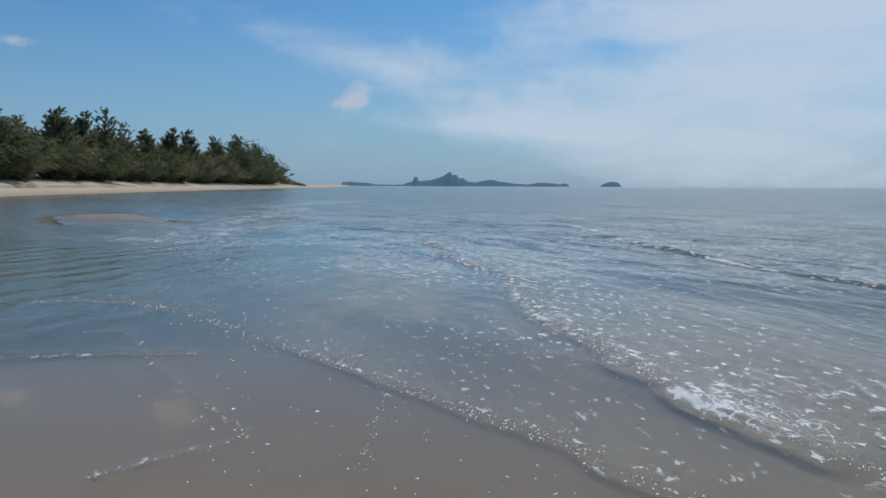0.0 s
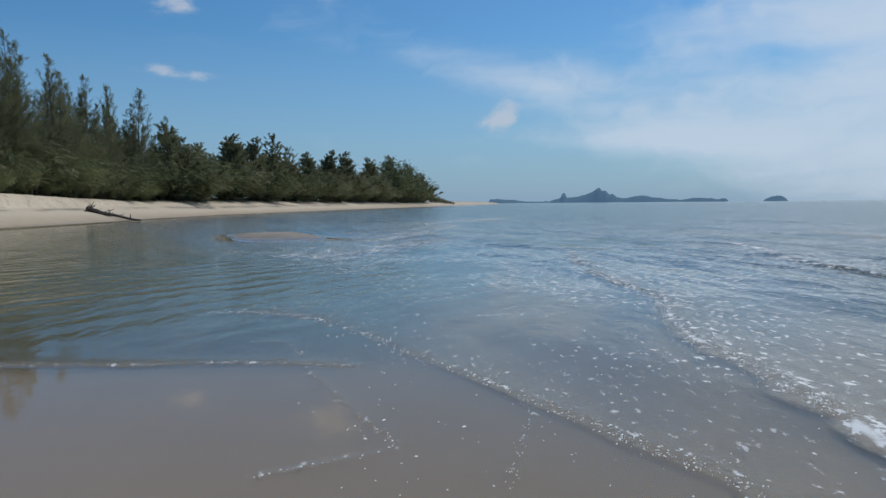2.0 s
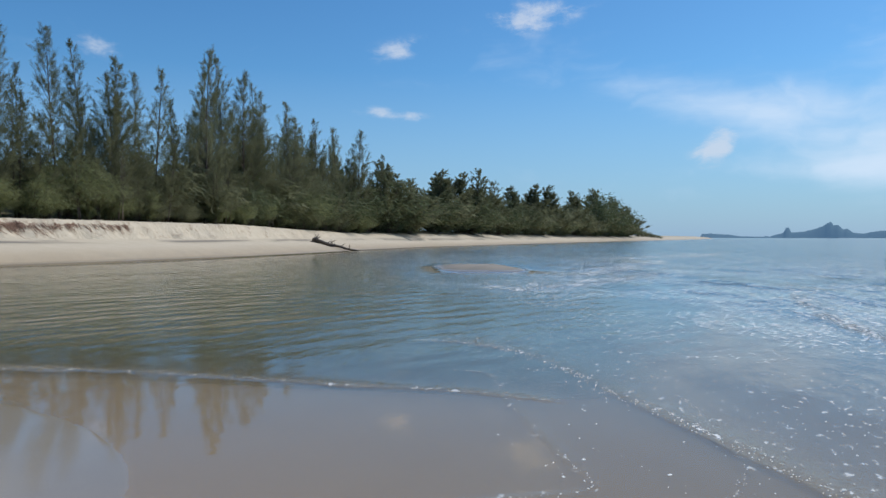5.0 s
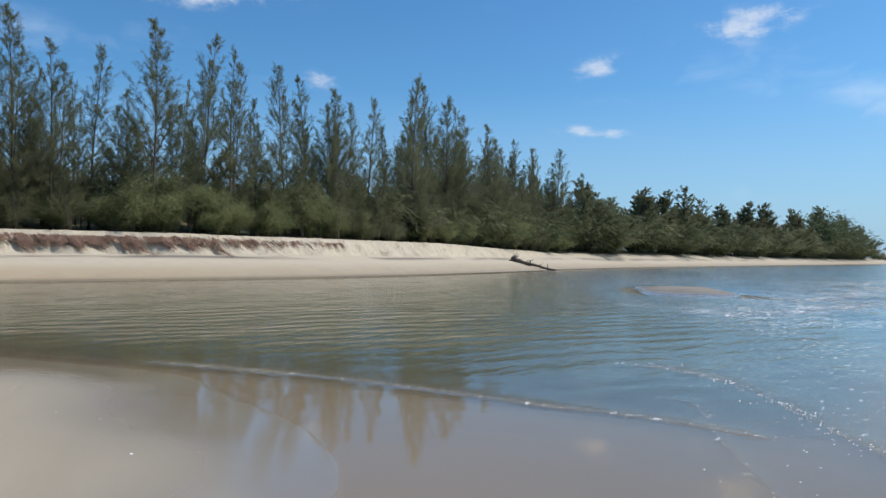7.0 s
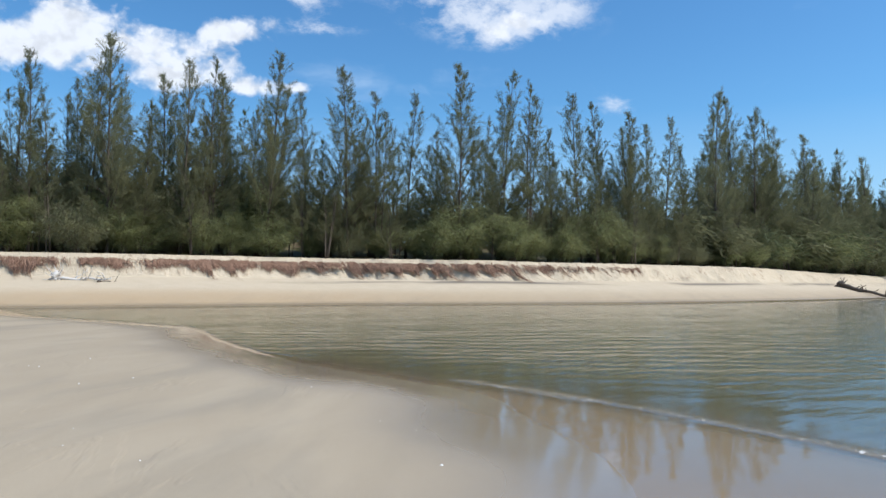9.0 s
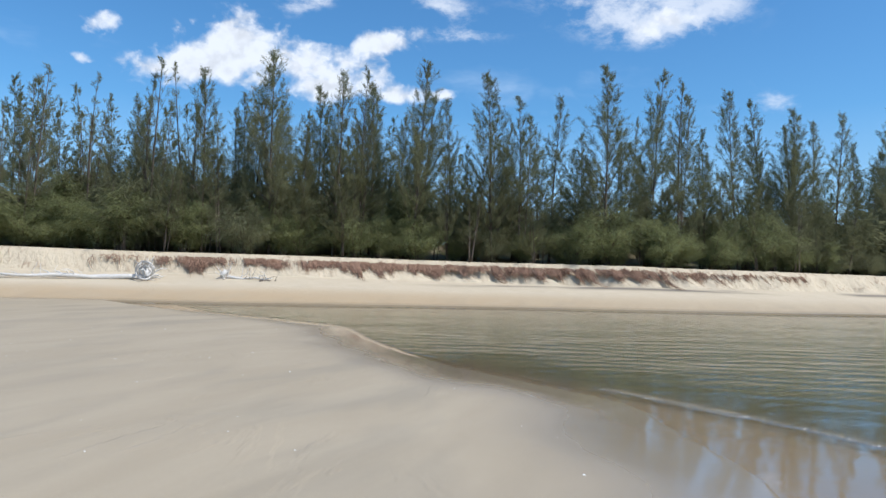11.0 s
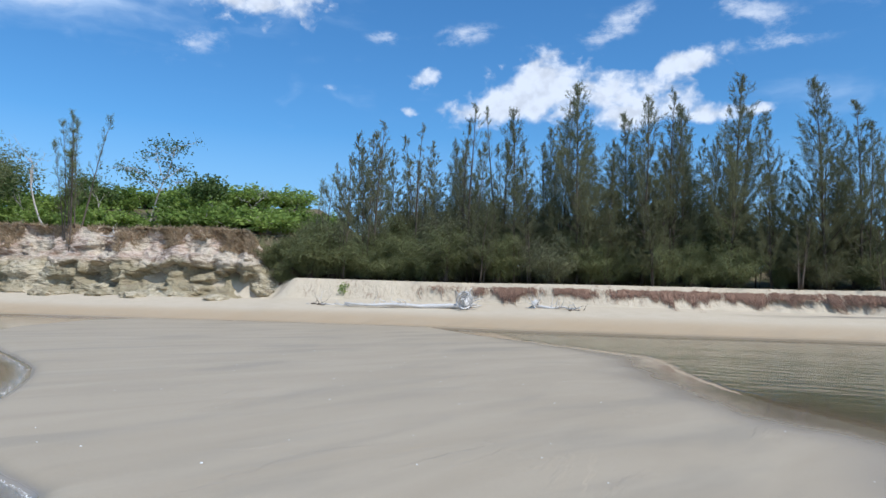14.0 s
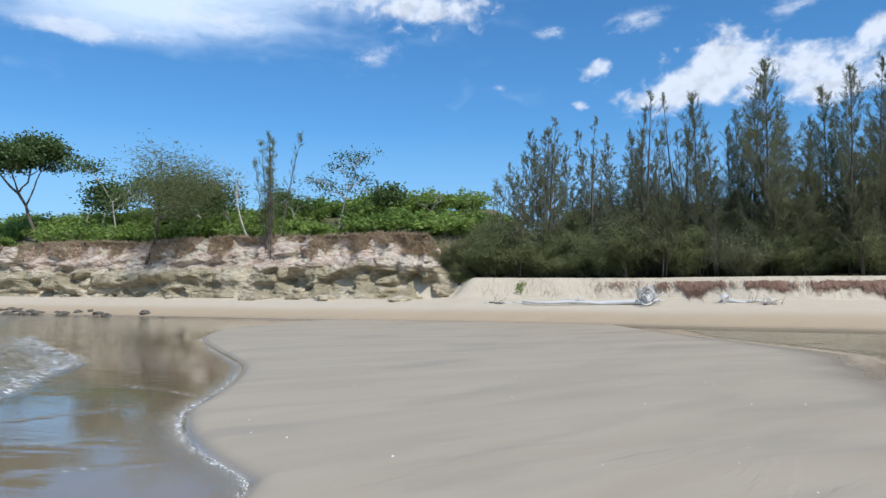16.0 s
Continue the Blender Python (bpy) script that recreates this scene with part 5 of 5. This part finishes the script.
driftwood("driftwood_branch", -45.3, -9.6, beach_z(-45.3, -9.6), 60, 1.2, 0.06, DARKWOOD, "short dark branch below the dune", 0, 0, 3, 6)
driftwood("driftwood_branch", -43.8, 21.8, beach_z(-43.8, 21.8), 80, 1.6, 0.04, DARKWOOD, "thin dark stick at the dune's foot", 0, 0, 2, 7)


driftwood("driftwood_branch", -44.9, -3.4, beach_z(-44.9, -3.4), -84, 4.6, 0.08, DRIFT, "bleached branch lying alongside the white trunk", 0, 0, 3, 8)
driftwood("driftwood_branch", -45.0, -6.8, beach_z(-45.0, -6.8), -97, 3.2, 0.06, DRIFT, "bleached crooked branch lying on the upper beach", 0, 0, 3, 9)


_x, _y, _z = on_bank(114.2, 58)
driftwood("fallen_branch", _x, _y, _z + 0.1, -83, 3.4, 0.09, DRIFT, "pale fallen branch lying on the dry grass of the bank", 0, 0, 2, 11)
_x, _y, _z = on_bank(103.4, 60)
driftwood("dead_stick", _x - 1.5, _y, _z + 0.2, 20, 2.4, 0.05, DRIFT, "thin pale dead stick standing among the shrubs", 0, 0, 2, 12, -68.0)


def shell_litter():
    """Shell bits and crumbs strewn on the spit."""
    rng = np.random.default_rng(51)
    b = Build()
    for _ in range(70):
        x, y = rng.uniform(-20, -3), rng.uniform(-6, 5.5)
        r = rng.uniform(0.006, 0.016)
        z = base_z(x, y)
        if z < 0.02:
            continue
        a = np.arange(5) / 5 * 6.283
        ring = np.stack([x + np.cos(a) * r * rng.uniform(0.7, 1.4), y + np.sin(a) * r, np.full(5, z)], 1)
        b.add(np.vstack([ring, [[x, y, z + r * 0.6]]]), [(k, (k + 1) % 5, 5) for k in range(5)])
    tagged(new("shell_litter", b.mesh("shell_litter", FOAM)), "white shell bits strewn on the damp sand", "shells", kind="stuff")


shell_litter()


def creeper(x, y, seed):
    """A beach creeper hanging over the dune's edge."""
    rng = np.random.default_rng(seed)
    ob = thing("beach_creeper", "small green creeper hanging over the dune's edge", "plant")
    w, tips = Build(), []
    for k in range(5):
        p = [np.array([-0.3, rng.normal(0, 0.4), 0.05])]
        for j in range(4):
            p.append(p[-1] + np.array([rng.uniform(0.15, 0.3), rng.normal(0, 0.12), -0.02 - 0.06 * j]))
        w.tube(p, [0.012, 0.011, 0.01, 0.008, 0.004], 4)
        tips += p
    part("stem", w.mesh("stem", DARKWOOD), ob)
    tips = np.array(tips)[rng.integers(0, len(tips), 160)] + rng.normal(0, 0.08, (160, 3))
    v, f = leaves_at(tips, rng.normal(0, 1, (160, 3)) + np.array([0, 0, 0.6]), rng.uniform(0.08, 0.16, 160), rng.uniform(0.07, 0.12, 160), rng)
    part("foliage", raw_mesh("foliage", v, f, BROAD, False), ob)
    ob.matrix_basis = pose(x, y, base_z(x, y) + 0.05)


creeper(-48.3, -8.0, 71)
creeper(-46.2, 30.5, 72)


def root_fringe():
    """Matted red roots hanging from the dune's broken edge."""
    rng = np.random.default_rng(15)
    b = Build()
    n = 16000
    y = rng.uniform(-3, 46, n)
    dens = np.clip(fbm(y * 0.55, y * 0, 5, 77) * 4.2 - 1.05, 0, 1) * np.clip(fbm(y * 2.6, y * 0 + 2, 3, 97) * 4.5 - 1.1, 0.12, 1) * step(y, -3, 3) * (1 - 0.85 * step(y, 24, 38))
    y = y[rng.uniform(0, 1, n) < dens + 0.05]
    s = np.linspace(6.5, 12.0, 60)
    for yy in y:
        zz = shore_profile(s, np.full(60, yy))
        top = max(2, int(np.argmax(zz > 2.66)))
        reach = 0.12 + 2.2 * float(fbm(np.array([yy * 1.4]), np.array([4.2]), 4, 79)[0]) ** 2.2
        z0 = zz[top] - 0.14 - abs(rng.normal(0, 0.17))
        L = rng.uniform(0.15, 0.95) * reach
        sx, slant = float(shore_x(yy)), rng.normal(0.04 + 0.12 * (yy > 22), 0.10)
        p = []
        for t in (0, 0.5, 1.0):
            zt = max(z0 - L * t, zz[0] + 0.05)
            st = np.interp(zt, zz[:top + 1], s[:top + 1]) - 0.04 - 0.05 * rng.uniform(0, 1)
            p.append((sx - st, yy + slant * t + rng.normal(0, 0.03), zt))
        w = rng.uniform(0.008, 0.024)
        b.tube(p, [w, w * 0.8, w * 0.3], 3, cap=False)
    tagged(new("root_fringe", b.mesh("root_fringe", ROOT)), "matted reddish roots hanging from the broken dune edge", "roots", kind="stuff")


root_fringe()


def rock(x, y, r, seed, mat=ROCK, label="small dark rock lying at the water's edge", name="rock", group="rocks at the water's edge"):
    rng = np.random.default_rng(seed)
    bm = bmesh.new()
    bmesh.ops.create_icosphere(bm, subdivisions=2, radius=r)
    sc = (rng.uniform(0.8, 1.5), rng.uniform(0.9, 1.7), rng.uniform(0.45, 0.8))
    for v in bm.verts:
        k = 1 + 0.45 * noise.noise(v.co * (1.6 / r) + Vector((seed * 3.1, 0, 0)))
        v.co = Vector((v.co.x * sc[0], v.co.y * sc[1], v.co.z * sc[2])) * k
    me = bpy.data.meshes.new(name)
    bm.to_mesh(me)
    bm.free()
    me.materials.append(mat)
    ob = new(name, me)
    ob.matrix_basis = pose(x, y, base_z(x, y) + r * 0.12, 0, 0, rng.uniform(0, 360))
    return tagged(ob, label, "rock", group)


rng = np.random.default_rng(21)
for k in range(34):
    y = -30 - 20 * rng.uniform(0, 1) ** 0.7
    x = float(shore_x(y)) - rng.uniform(-0.2, 1.6)
    rock(x, y, rng.uniform(0.10, 0.33), 100 + k)
for k in range(16):
    y = rng.uniform(-50, -14)
    rock(float(shore_x(y)) - rng.uniform(7.6, 9.2), y, rng.uniform(0.25, 0.7), 200 + k, STONE, "fallen sandstone block at the foot of the bank", "sandstone_block", "blocks below the bank")


def foam_specks():
    """Clots of foam and bubbles along the wave lines and drifting on the shallows."""
    rng = np.random.default_rng(33)
    pts = []
    for k, n, spread in ((0, 500, 0.06), (1, 800, 0.09), (2, 500, 0.12), (4, 160, 0.3), (7, 160, 0.03), (8, 120, 0.03), (10, 900, 0.025), (11, 500, 0.06), (12, 100, 0.03), (9, 80, 0.01)):
        line = np.array(smooth_line(FRONTS[k][0]))
        t = rng.uniform(0, len(line) - 1.01, n)
        i = t.astype(int)
        p = line[i] + (line[i + 1] - line[i]) * (t - i)[:, None] + rng.normal(0, spread, (n, 2))
        pts.append(np.column_stack([p, np.full(n, FRONTS[k][1]), rng.uniform(0.0015, 0.0045, n) * (1 + 0.5 * (k < 3))]))
    m = 1500
    q = np.column_stack([rng.uniform(-2.5, 5, m), rng.uniform(2.6, 15, m), np.zeros(m), rng.uniform(0.002, 0.0065, m) * (1 + 0.7 * (rng.uniform(0, 1, m) < 0.12))])
    pts.append(q[(q[:, 0] > -0.3 - 0.35 * (q[:, 1] - 3)) & (vnoise(q[:, 0] * 1.1, q[:, 1] * 0.8, 91) > 0.42)])
    pts = np.concatenate(pts)
    ang = np.arange(6) / 6 * 2 * math.pi
    verts, faces = [], []
    tri = np.array([[0, 1, 2], [0, 2, 3], [0, 3, 4], [0, 4, 5], [0, 5, 6], [0, 6, 1]])
    for k, (x, y, z, r) in enumerate(pts):
        e, t = rng.uniform(0.6, 2.4), rng.uniform(0, 3.14)
        cx, cy = np.cos(ang) * r * e, np.sin(ang) * r
        verts.append(np.array([[x, y, z + r * 0.8]]))
        verts.append(np.stack([x + cx * math.cos(t) - cy * math.sin(t), y + cx * math.sin(t) + cy * math.cos(t), np.full(6, z - 0.002)], 1))
        faces.append(tri + 7 * k)
    tagged(new("foam", raw_mesh("foam", np.concatenate(verts), np.concatenate(faces), FOAM)), "white foam clots and bubbles on the wave lines", "foam", kind="stuff")


foam_specks()
